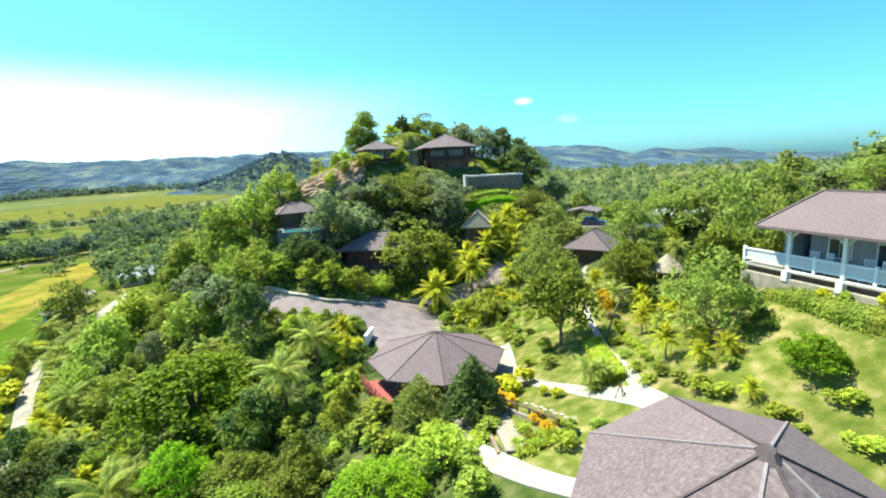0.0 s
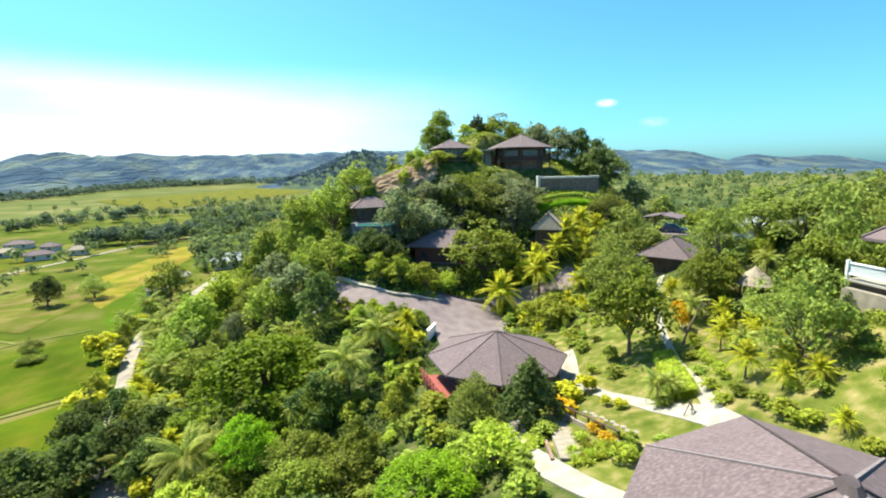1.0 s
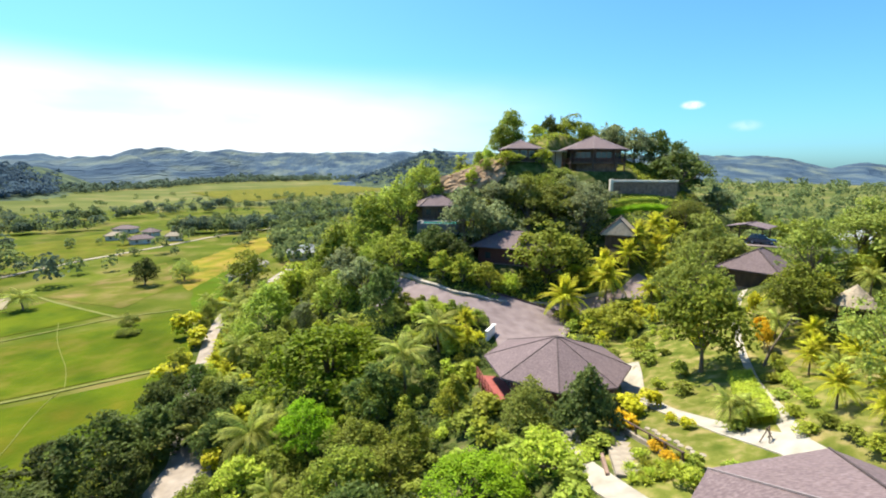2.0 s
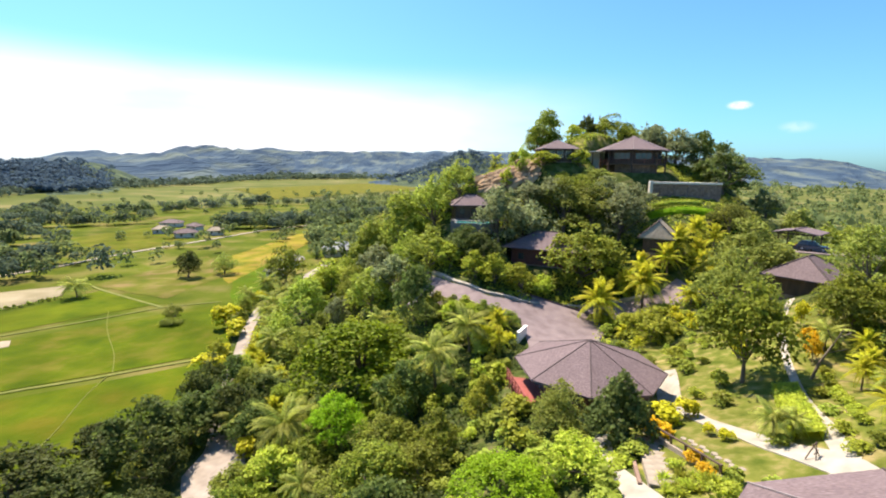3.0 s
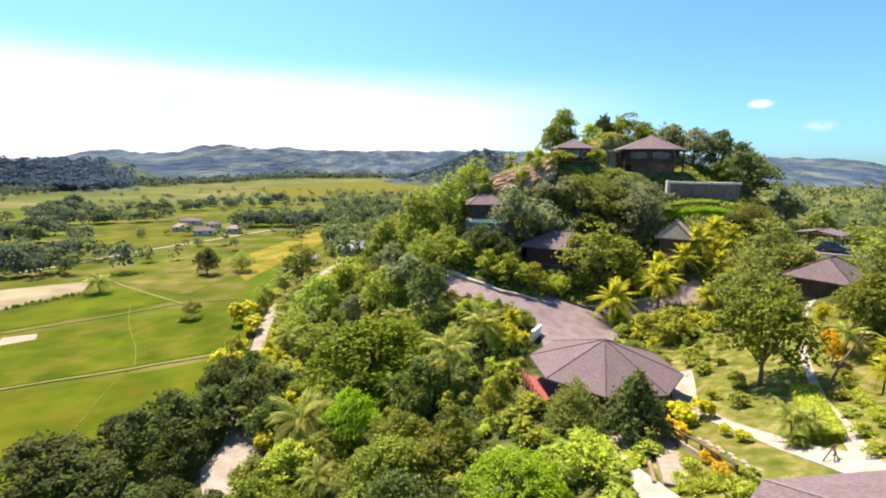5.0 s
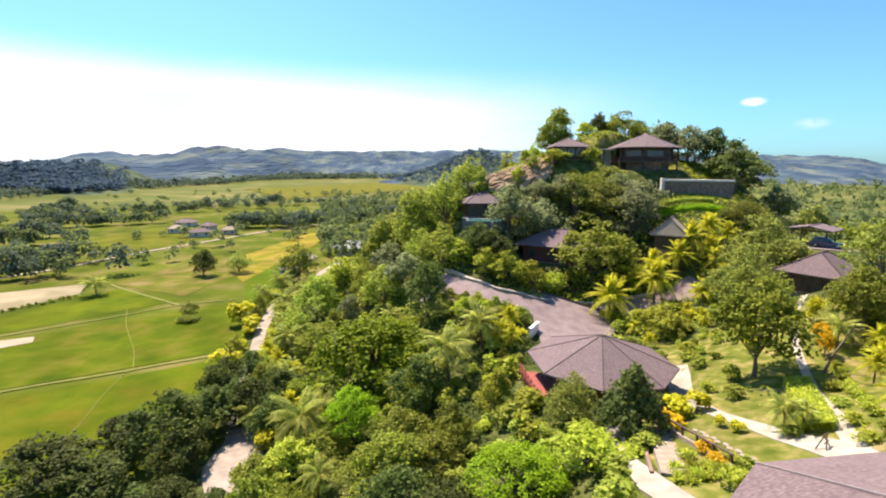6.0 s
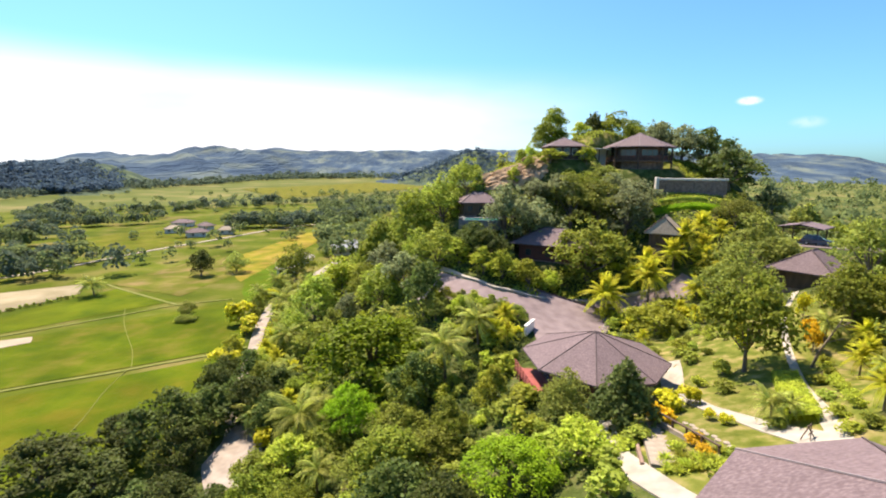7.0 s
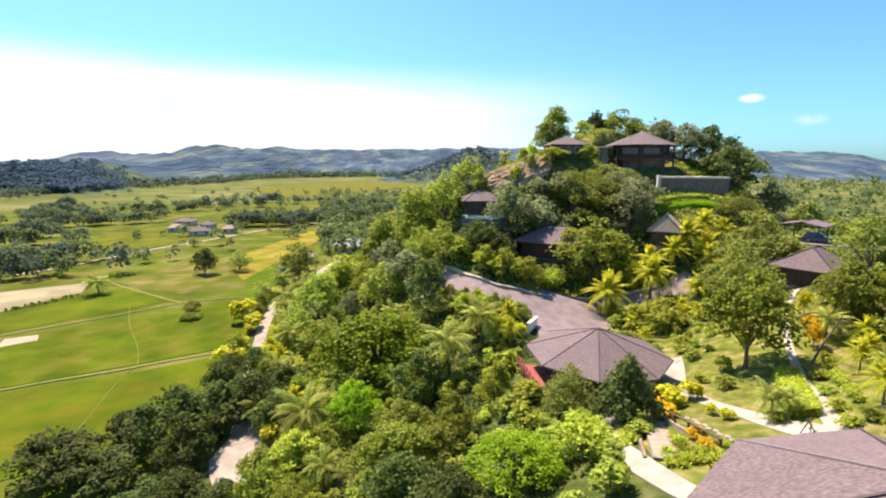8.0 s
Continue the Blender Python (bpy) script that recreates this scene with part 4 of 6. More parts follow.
BOULDERS = [boulder_mesh(i) for i in range(4)]
for me in BOULDERS:
    me.materials.append(M_RUST)
rk = np.random.default_rng(17)
for i in range(84):
    u = i / 83
    x, y = 11.5 + 13.0 * u + rk.uniform(-1, 1), 105.5 + 3.5 * u + rk.uniform(-3.4, 3.0)
    s = rk.uniform(1.3, 3.6)
    b = tagged(new("boulder", BOULDERS[i % 4]), "weathered orange-brown rock on the hillside", "boulder", "hillside rocks")
    b.matrix_basis = pose(x, y, hz(x, y) + 0.05 * s, rk.uniform(-10, 50), rk.uniform(-50, 5), rk.uniform(-70, 70)) @ Matrix.Diagonal((s * 1.6, s * 0.9, s * 0.75, 1))

KERB = [bpy.data.meshes.new("kerb") for i in range(2)]
for i, me in enumerate(KERB):
    bm = bmesh.new()
    bmesh.ops.create_icosphere(bm, subdivisions=1, radius=0.5)
    for v in bm.verts:
        v.co *= 0.85 + 0.35 * noise.noise(v.co * 2 + Vector((i * 5, 0, 0)))
    bm.to_mesh(me)
    bm.free()
    me.materials.append(M_CONC)


def kerb_row(pts, step):
    for (x0, y0), (x1, y1) in zip(pts, pts[1:]):
        n = int(math.hypot(x1 - x0, y1 - y0) / step)
        for i in range(n):
            x, y = x0 + (x1 - x0) * i / n + rk.uniform(-0.1, 0.1), y0 + (y1 - y0) * i / n + rk.uniform(-0.1, 0.1)
            s = rk.uniform(0.35, 0.65)
            k = tagged(new("kerb_stone", KERB[i % 2]), "pale rounded stone edging the road", "kerb stone", "road edge stones")
            k.matrix_basis = pose(x, y, hz(x, y) + 0.16, 0, 0, rk.uniform(0, 360)) @ Matrix.Diagonal((s * 1.3, s, s * 0.8, 1))


ribbon("kerb", [(0.4, 85), (4.2, 77.6), (8.9, 72.4), (15.3, 71.9), (22, 74.9), (30, 75.9), (36, 74.8)], 0.4, M_CONC, "low pale concrete kerb along the road", "kerb", lift=0.38, step=0.7, thick=0.6)
kerb_row([(26.5, 70.2), (32, 70.6), (38, 70.0), (43.5, 72.5)], 0.9)
kerb_row([(26.3, 69.8), (24.2, 65), (22.9, 60), (21.6, 55)], 0.9)


# ---------------------------------------------------------------- plain and village
def field(corners, label, stops, lift=0.10, n=14):
    """A farm plot laid on the land, bounded by four corners."""
    a, b, c, d = [np.array(p, float) for p in corners]
    u, v = np.meshgrid(np.linspace(0, 1, n), np.linspace(0, 1, n))
    u, v = u.ravel()[:, None], v.ravel()[:, None]
    p = (a * (1 - u) + b * u) * (1 - v) + (d * (1 - u) + c * u) * v
    w = fbm(p[:, 0] / 9, p[:, 1] / 9, 2, 5) - 0.4
    edge = (np.minimum(np.minimum(u, 1 - u), np.minimum(v, 1 - v))[:, 0] < 0.02)
    p = p + np.where(edge, w * 2.0, 0)[:, None]
    z = height(p[:, 0], p[:, 1]) + lift
    q = [(j * n + i, j * n + i + 1, (j + 1) * n + i + 1, (j + 1) * n + i) for j in range(n - 1) for i in range(n - 1)]
    m = mat("field", stops, scale=0.16, rough=0.95, bump=1.0, bscale=1.6, patch=0.55, pscale=0.07, detail=15, spec=0.04, depth=0.2)
    ob = new("field", mesh_of("field", np.column_stack([p, z]), q, m, smooth=True))
    return tagged(ob, label, "field", kind="structure")


G1, G2, G3 = (0.042, 0.070, 0.003), (0.068, 0.093, 0.004), (0.120, 0.112, 0.016)
field([(-73.8, 68.5), (-38.6, 88.5), (-33.0, 60.5), (-53.2, 47.9)], "bright green rice paddy", [G1, G2, (0.105, 0.102, 0.008)])
field([(-97.1, 92.0), (-57.0, 127.0), (-40.0, 92.0), (-76.8, 71.6)], "green rice paddy with bare patches", [G1, G2, G3])
field([(-110.7, 105.6), (-98.5, 141.1), (-73.8, 127.2), (-101.5, 96.3)], "vivid green rice paddy", [G1, G2, (0.085, 0.105, 0.005)])
field([(-135.2, 130.1), (-113.2, 145.8), (-105.2, 135.1), (-114.7, 109.6)], "pale bare dirt field", [(0.20, 0.17, 0.10), (0.28, 0.24, 0.16)])
field([(-94, 96), (-89, 98.5), (-86.5, 95), (-91, 91)], "small patch of bare pale earth in the paddies", [(0.26, 0.21, 0.15), (0.36, 0.30, 0.23)], lift=0.16)
field([(-104.8, 146.5), (-93.9, 199.0), (-70.0, 167.0), (-75.1, 131.8)], "green field with dry brown patches", [(0.070, 0.092, 0.008), (0.105, 0.106, 0.018), (0.18, 0.135, 0.055)])
field([(-86.1, 184.6), (-69.5, 313.3), (-59.4, 267.3), (-64.9, 150.1)], "ripe golden yellow crop field", [(0.095, 0.115, 0.012), (0.18, 0.155, 0.018), (0.25, 0.175, 0.045)])
field([(-66.4, 158.2), (-64.8, 202.5), (-53.5, 197.0), (-52.1, 119.6)], "fresh bright green crop field", [G2, (0.065, 0.12, 0.006)])
field([(-330, 800), (-170.0, 1150.0), (-20, 900), (-180, 560)], "far yellow-green farmland", [G2, G3, (0.125, 0.125, 0.02)], lift=0.6)
field([(-182.0, 237.5), (-166.7, 305.1), (-125.9, 245.9), (-133.3, 187.8)], "light green pasture by the village", [G2, G3], lift=0.2)
M_BUND = mat("bund_grass", [(0.105, 0.125, 0.014), (0.16, 0.16, 0.04)], scale=0.8, rough=0.95, bump=0.4)
for pts, w in (([(-76, 70.5), (-67, 76.2), (-60, 79), (-52, 84.2), (-46, 86.5), (-39, 90.5)], 0.8), ([(-57, 80.5), (-55.5, 72), (-52, 63), (-50.5, 55)], 0.12), ([(-82.6, 119.8), (-76, 109), (-70, 100.7), (-62, 90.5), (-57, 82)], 0.12), ([(-100, 95), (-86, 108), (-71, 123.5), (-58, 129)], 0.6), ([(-71, 123.5), (-98.5, 141), (-105, 146)], 0.9)):
    ribbon("field_bund", pts, w, M_BUND, "low grassy earth bund between paddies", "bund", lift=0.16, step=2.5, thick=0.12)
ribbon("field_road", [(-160, 120), (-137.7, 170.1), (-130.6, 201.6), (-115.8, 237.2), (-98.2, 286.9), (-71.7, 323)], 2.2, M_STEP, "pale dirt farm road across the plain", "road", lift=0.25, step=5)
for x, y, rz, lx, ly, m in ((-148.5, 265.3, 20, 11, 7, M_THATCH), (-129.3, 252, 35, 12, 8, M_ROOF), (-160, 296, 10, 13, 9, M_ROOF), (-138.1, 280.1, -20, 9, 7, M_ROOF), (-146.5, 176, 40, 8, 6, M_GREYPL), (-118, 262, 15, 9, 6, M_THATCH), (-52.7, 180, 20, 9, 6, M_CONC), (-53, 160, 10, 7, 5, M_CONC)):
    house("farmhouse", x, y, hz(x, y) + 0.1, rz, lx, ly, 2.7, 1.9, "small farmhouse with low hipped roof on the plain", M_PLASTER, m, plinth=0.5, windows=2)


def far_woods(name, places, material, label, seed, leaves=64, leaf=0.15):
    """Many small crowns far off, as one mass of leaf sprays. places: x, y, crown width, height."""
    r = np.random.default_rng(seed)
    P, N, S = [], [], []
    for x, y, w, h in places:
        d = r.normal(0, 1, (leaves, 3))
        d /= np.linalg.norm(d, axis=1)[:, None]
        d[:, 2] = np.where(d[:, 2] < -0.5, -d[:, 2], d[:, 2])
        k = r.integers(0, 4, leaves)
        off = r.uniform(-0.28, 0.28, (4, 3))[k] * np.array([w, w, h * 0.6])
        P.append(np.array([x, y, hz(x, y) + h * 0.52]) + off + d * np.array([w * 0.32, w * 0.32, h * 0.36]))
        N.append(d * 0.8 + np.array([0, 0, 0.4]))
        S.append(np.full(leaves, w * leaf))
    v, f = leaf_cloud(np.vstack(P), np.vstack(N), np.concatenate(S), 0.5, r)
    return tagged(new(name, mesh_of(name, v, f, material)), label, "trees", kind="stuff")


fr = np.random.default_rng(23)
CLUMPS = [(-158, 172), (-146, 172), (-216, 290), (-204, 298), (-230, 369), (-213, 383), (-209, 432), (-177, 428), (-167, 490), (-138, 482), (-122, 290), (-111, 296), (-96, 291), (-84, 305), (-72, 323), (-63, 364), (-213, 233), (-268, 321),
          (-195, 217), (-251, 306), (-330, 420), (-290, 350), (-90, 420), (-60, 450), (-140, 151), (-104, 318), (-88, 330), (-70, 345)]
near_dark, near_mid = [], []
for x, y in CLUMPS:
    a = math.radians(-30 + fr.uniform(-15, 15))
    for i in range(15):
        u, v = fr.normal(0, 15), fr.normal(0, 4)
        px, py = x + u * math.cos(a) - v * math.sin(a), y - u * math.sin(a) * 0.6 + v
        if (px + 0.02 * py > -58 and py < 260) or math.hypot(px + 140, py - 270) < 20 or (px > -100 and py < 250):
            continue
        w = fr.uniform(4.5, 10.5)
        (near_dark if fr.uniform() < 0.6 else near_mid).append((px, py, w, w * fr.uniform(0.8, 1.15)))
far_woods("far_trees", near_dark, M_FAR, "dark clumps of trees between far fields", 31, 150, 0.085)
far_woods("far_trees", near_mid, M_FAR2, "green clumps of trees between far fields", 35, 150, 0.085)
belt = []
for i in range(1300):        # belt at the foot of the ranges
    az = fr.uniform(-62, 10)
    d = float(np.interp(az, RANGES[:, 0], RANGES[:, 1])) * fr.uniform(0.96, 1.06)
    w = fr.uniform(7, 13) * d / 1000
    belt.append((d * math.sin(math.radians(az)), d * math.cos(math.radians(az)), w, w * 0.9))
far_woods("far_trees", belt, M_FAR, "dark tree belts at the foot of the ranges", 36, 26, 0.17)
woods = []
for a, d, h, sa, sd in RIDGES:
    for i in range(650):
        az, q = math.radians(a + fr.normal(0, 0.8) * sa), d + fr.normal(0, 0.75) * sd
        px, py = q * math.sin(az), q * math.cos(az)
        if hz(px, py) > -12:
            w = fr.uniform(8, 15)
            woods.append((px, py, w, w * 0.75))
far_woods("far_trees", woods, M_FARHAZE, "close woods on the nearer ridges, tinted blue for haze", 37, 34, 0.16)
loose = []
for i in range(240):        # loose trees over the plain
    az, d = math.radians(fr.uniform(-62, 2)), 210 * math.exp(fr.uniform(0, 1.3))
    w = fr.uniform(3.5, 7.5)
    px, py = d * math.sin(az), d * math.cos(az)
    if (px < -75 or py > 330) and math.hypot(px + 140, py - 270) > 20:
        loose.append((px, py, w, w * fr.uniform(0.8, 1.2)))
far_woods("far_trees", loose, M_FAR2, "scattered green trees on the far plain", 32, 70, 0.12)
right_places = []
for i in range(1800):
    az, d = math.radians(fr.uniform(12, 78)), 135 * math.exp(fr.uniform(0, 2.55))
    w = fr.uniform(6, 11) * (1 + d / 1100)
    if d < 235 and az < math.radians(40):
        continue
    right_places.append((d * math.sin(az), d * math.cos(az), w, w * fr.uniform(0.7, 1.1)))
far_woods("far_trees", right_places, M_FAR2, "wooded country beyond the resort hill", 33, 30, 0.14)
back_places = []
for i in range(500):
    az, d = math.radians(fr.uniform(-14, 14)), 185 * math.exp(fr.uniform(0, 1.3))
    w = fr.uniform(6, 10)
    back_places.append((d * math.sin(az), d * math.cos(az), w, w * fr.uniform(0.8, 1.1)))
far_woods("far_trees", back_places, M_FAR2, "woods behind the resort hill", 34, 56, 0.13)


# ---------------------------------------------------------------- plants
rng = np.random.default_rng(5)


def crown_points(r, n, lobes, low=-0.35):
    """Leaf places round the lobes, thinned and pushed about by a coarse wave so that clumps, gaps and sprigs show."""
    c = np.array([l[0] for l in lobes])
    rad = np.array([l[1] for l in lobes])
    m = int(n * 1.6)
    w = (rad[:, 0] * rad[:, 2])
    k = r.choice(len(lobes), m, p=w / w.sum())
    d = r.normal(0, 1, (m, 3))
    d /= np.linalg.norm(d, axis=1)[:, None]
    d[:, 2] = np.where(d[:, 2] < low, -d[:, 2], d[:, 2])
    pos = c[k] + d * rad[k] * (r.uniform(0.35, 1.22, m) ** 0.6)[:, None]
    wave = sum(np.sin(pos @ (r.normal(0, 1, 3) * f) + r.uniform(0, 6.3)) for f in (9, 13, 19, 27, 38)) / 5
    keep = np.argsort(wave + r.normal(0, 0.16, m))[-n:]
    pos, d, wave = pos[keep], d[keep], wave[keep]
    pos = pos + d * (np.clip(wave, 0, 1) * 0.10)[:, None]
    return pos, d * 0.6 + np.array([0, 0, 0.40])


def lobes_round(r, count, base, squash=1.0):
    """Uneven clumps about a leaning, lopsided crown, with a few sprigs that stand out of it."""
    lean, grow = r.uniform(-0.07, 0.07, 2), r.uniform(0.82, 1.15, 2)
    out = [((lean[0], lean[1], (1 + base) / 2), (0.24, 0.24, (1 - base) * 0.34))]
    for i in range(count):
        a, q = r.uniform(0, math.tau), 0.40 * math.sqrt(r.uniform(0.02, 1))
        z = base + (1 - base) * (0.30 + 0.58 * (1 - (q / 0.44) ** 2) * r.uniform(0.55, 1.12))
        s = r.uniform(0.06, 0.17)
        out.append(((lean[0] + grow[0] * q * math.cos(a), lean[1] + grow[1] * q * math.sin(a), z), (s * r.uniform(0.85, 1.3), s * r.uniform(0.85, 1.3), s * (1 - base) * r.uniform(0.8, 1.4) * squash)))
    for i in range(7):
        a = i * 0.9 + r.uniform(-0.3, 0.3)
        q, s = r.uniform(0.20, 0.36), r.uniform(0.09, 0.15)
        out.append(((q * math.cos(a), q * math.sin(a), base + r.uniform(0.10, 0.26)), (s, s, s)))
    for i in range(6):
        a, q, s = r.uniform(0, math.tau), r.uniform(0.0, 0.42), r.uniform(0.03, 0.055)
        out.append(((q * math.cos(a), q * math.sin(a), base + (1 - base) * (0.98 - 2.2 * q * q)), (s, s, s * 1.8)))
    return out


def lobes_umbrella(r, count, base):
    out = []
    for i in range(count):
        a = i * 2.4 + r.uniform(-0.3, 0.3)
        q = 0.40 * math.sqrt((i + 0.5) / count)
        z = base + (1 - base) * (0.86 - 3.6 * q * q) * r.uniform(0.92, 1.05)
        s = r.uniform(0.11, 0.17)
        out.append(((q * math.cos(a), q * math.sin(a), z), (s, s, s * 0.55)))
    return out


def lobes_cone(r, count, base):
    out = []
    for i in range(count):
        u = (i + 0.5) / count
        a = i * 2.4
        q = 0.36 * (1 - u) ** 0.8
        s = 0.16 * (1 - u) + 0.06
        out.append(((q * math.cos(a), q * math.sin(a), base + (1 - base) * (0.08 + 0.86 * u)), (s, s, s * 0.8)))
    return out


def wood_bm(r, lobes, girth, top):
    """Tapered trunk with limbs that reach into the crown."""
    bm = bmesh.new()
    def limb(p, q, r0, r1, seg=6):
        p, q = Vector(p), Vector(q)
        rot = (q - p).to_track_quat("Z", "Y").to_matrix()
        a = [bm.verts.new(p + rot @ Vector((r0 * math.cos(k * math.tau / seg), r0 * math.sin(k * math.tau / seg), 0))) for k in range(seg)]
        b = [bm.verts.new(q + rot @ Vector((r1 * math.cos(k * math.tau / seg), r1 * math.sin(k * math.tau / seg), 0))) for k in range(seg)]
        for k in range(seg):
            bm.faces.new((a[k], a[(k + 1) % seg], b[(k + 1) % seg], b[k]))
        bm.faces.new(b)
    bend = Vector((r.uniform(-0.03, 0.03), r.uniform(-0.03, 0.03), top * 0.55))
    limb((0, 0, -0.12), bend * 0.5, girth * 1.35, girth, 8)
    limb(bend * 0.5, bend, girth, girth * 0.8, 8)
    for c, s in lobes[:9]:
        knee = bend.lerp(Vector(c), 0.5) + Vector((r.uniform(-0.03, 0.03), r.uniform(-0.03, 0.03), -0.03))
        limb(bend * r.uniform(0.75, 1.0), knee, girth * 0.5, girth * 0.33, 5)
        limb(knee, Vector(c), girth * 0.33, girth * 0.12, 5)
    return bm


def tree_kind(name, seed, lobes_fn, count, base, leaves, size, material, girth=0.03, jitter=0.5, category="tree"):
    """A prototype: crown one metre wide and tree one metre tall, later scaled."""
    r = np.random.default_rng(seed)
    lobes = lobes_fn(r, count, base)
    ob = new(name)
    ob.empty_display_size = 0.2
    part("trunk", wood_bm(r, lobes, girth, base + 0.25), M_BARK, ob)
    pos, nrm = crown_points(r, leaves, lobes)
    v, f = leaf_cloud(pos, nrm, size, jitter, r)
    crown = new("crown", mesh_of("crown", v, f, material))
    crown.parent = ob
    return ob


def shrub_kind(name, seed, leaves, size, material):
    r = np.random.default_rng(seed)
    lobes = [((r.uniform(-0.25, 0.25), r.uniform(-0.25, 0.25), r.uniform(0.3, 0.7)), (r.uniform(0.2, 0.3),) * 2 + (r.uniform(0.25, 0.35),)) for i in range(6)]
    ob = new(name)
    part("stem", wood_bm(r, lobes, 0.03, 0.3), M_BARK, ob)
    pos, nrm = crown_points(r, leaves, lobes)
    pos[:, 2] = np.abs(pos[:, 2])
    v, f = leaf_cloud(pos, nrm, size, 0.5, r)
    crown = new("foliage", mesh_of("foliage", v, f, material))
    crown.parent = ob
    return ob


def frond_mesh(name, length, droop, pairs, leaf, material, width=0.042):
    """A palm frond along +x: arching rachis with paired hanging leaflets."""
    v, f = [], []
    def at(u):
        return Vector((length * (u - 0.18 * u * u * droop), 0, length * (0.42 * u - (0.42 + 0.55 * droop) * u * u)))
    prev = None
    for i in range(13):
        p = at(i / 12)
        w = 0.035 * length * 0.35 * (1 - i / 14)
        k = len(v)
        v += [p + Vector((0, -w, 0)), p + Vector((0, w, 0)), p + Vector((0, 0, w))]
        if prev is not None:
            for a in range(3):
                b = (a + 1) % 3
                f.append((prev + a, prev + b, k + b, k + a))
        prev = k
    for i in range(pairs):
        u = 0.10 + 0.9 * i / pairs
        p = at(u)
        t = (at(u + 0.02) - at(u - 0.02)).normalized()
        L = leaf * length * (0.45 + 0.75 * math.sin(math.pi * min(1, u * 0.85 + 0.12)))
        for s in (-1, 1):
            d = (t * 0.55 + Vector((0, s, 0)) * 0.85 + Vector((0, 0, -0.35 - 0.25 * u))).normalized()
            e = p + d * L
            m = p + d * L * 0.5 + Vector((0, 0, 0.06 * L))
            k = len(v)
            w = t * width * length
            v += [p, m - w * 0.6, e + Vector((0, 0, -0.12 * L)), m + w * 0.6]
            f.append((k, k + 1, k + 2, k + 3))
    return mesh_of(name, v, f, material)


def palm_kind(name, seed, trunk_h, frond_len, count, material, trunk_r=0.13, rise=-58, fall=62):
    """A palm at true size: ringed leaning trunk and separate fronds."""
    r = np.random.default_rng(seed)
    ob = new(name)
    bm = bmesh.new()
    lean = Vector((r.uniform(-0.12, 0.12), r.uniform(-0.12, 0.12), 0))
    rings = []
    for i in range(9):
        u = i / 8
        c = lean * trunk_h * u * u + Vector((0, 0, trunk_h * u - 0.3 * (1 - u)))
        rad = trunk_r * (1.25 - 0.45 * u) * (1.08 if i % 2 else 1.0)
        rings.append([bm.verts.new(c + Vector((rad * math.cos(k * math.tau / 8), rad * math.sin(k * math.tau / 8), 0))) for k in range(8)])
    for a, b in zip(rings, rings[1:]):
        for k in range(8):
            bm.faces.new((a[k], a[(k + 1) % 8], b[(k + 1) % 8], b[k]))
    bm.faces.new(rings[-1])
    part("trunk", bm, M_BARK, ob)
    head = lean * trunk_h + Vector((0, 0, trunk_h))
    ms = [frond_mesh("frond", frond_len, d, 23, 0.22, material, 0.036) for d in (0.4, 0.9, 1.4)]
    for i in range(count):
        u = i / count
        fr = new("frond", ms[min(2, int(u * 3))])
        fr.parent = ob
        fr.matrix_basis = pose(*head, 0, rise + fall * u + r.uniform(-8, 8), 137.5 * i + r.uniform(-12, 12)) @ Matrix.Scale(r.uniform(0.85, 1.12), 4)
    return ob


PROTO_DARK = [tree_kind("tree", 211 + i, lambda r, c, b: lobes_round(r, c, b), 24, 0.03, 3900, 0.0265, M_DARK, jitter=0.75) for i in range(5)]
PROTO_MID = [tree_kind("tree", 21 + i, lambda r, c, b: lobes_round(r, c, b), 24, 0.03, 3700, 0.0265, M_MID, jitter=0.75) for i in range(4)]
PROTO_NEAR = [tree_kind("tree", 25 + i, lambda r, c, b: lobes_round(r, c, b), 28, 0.03, 5400, 0.022, M_NEAR, jitter=0.8) for i in range(5)]
PROTO_STEM = [tree_kind("tree", 231 + i, lambda r, c, b: lobes_round(r, c, b), 28, 0.20, 5600, 0.024, M_NEAR, girth=0.020, jitter=0.8) for i in range(2)]
PROTO_LIGHT = [tree_kind("tree", 31 + i, lambda r, c, b: lobes_round(r, c, b), 18, 0.03, 2900, 0.031, M_LIGHT, jitter=0.7) for i in range(4)]
PROTO_AIRY = [tree_kind("tree", 41 + i, lambda r, c, b: lobes_round(r, c, b, 0.8), 26, 0.06, 4600, 0.021, M_AIRY, jitter=0.9) for i in range(4)]
PROTO_WOOD = [tree_kind("tree", 46 + i, lambda r, c, b: lobes_round(r, c, b), 18, 0.03, 2000, 0.036, m, jitter=0.7) for i, m in enumerate((M_AIRY, M_WOODS, M_WOODS, M_HILL_HAZE))]
PROTO_BIG = [tree_kind("tree", 51, lambda r, c, b: lobes_umbrella(r, c, b), 52, 0.05, 9500, 0.020, M_BIG, jitter=0.8)]
PROTO_HILL = [tree_kind("tree", 15 + i, lambda r, c, b: lobes_round(r, c, b), 24, 0.03, 3600, 0.0265, M_HILL_HAZE, jitter=0.7) for i in range(4)]
PROTO_LIME = [tree_kind("tree", 61, lambda r, c, b: lobes_umbrella(r, c, b), 34, 0.05, 9000, 0.015, M_LIME, jitter=0.35)]
PROTO_CONE = [tree_kind("tree", 71, lambda r, c, b: lobes_cone(r, c, b), 26, 0.05, 4400, 0.030, M_CONE, jitter=0.75)]
PROTO_CYPRESS = [tree_kind("tree", 75, lambda r, c, b: lobes_cone(r, c, b), 22, 0.02, 900, 0.06, M_DARK)]
PROTO_SHRUB = [shrub_kind("shrub", 81 + i, 420, 0.080, m) for i, m in enumerate((M_LIGHT, M_MID, M_MID))]
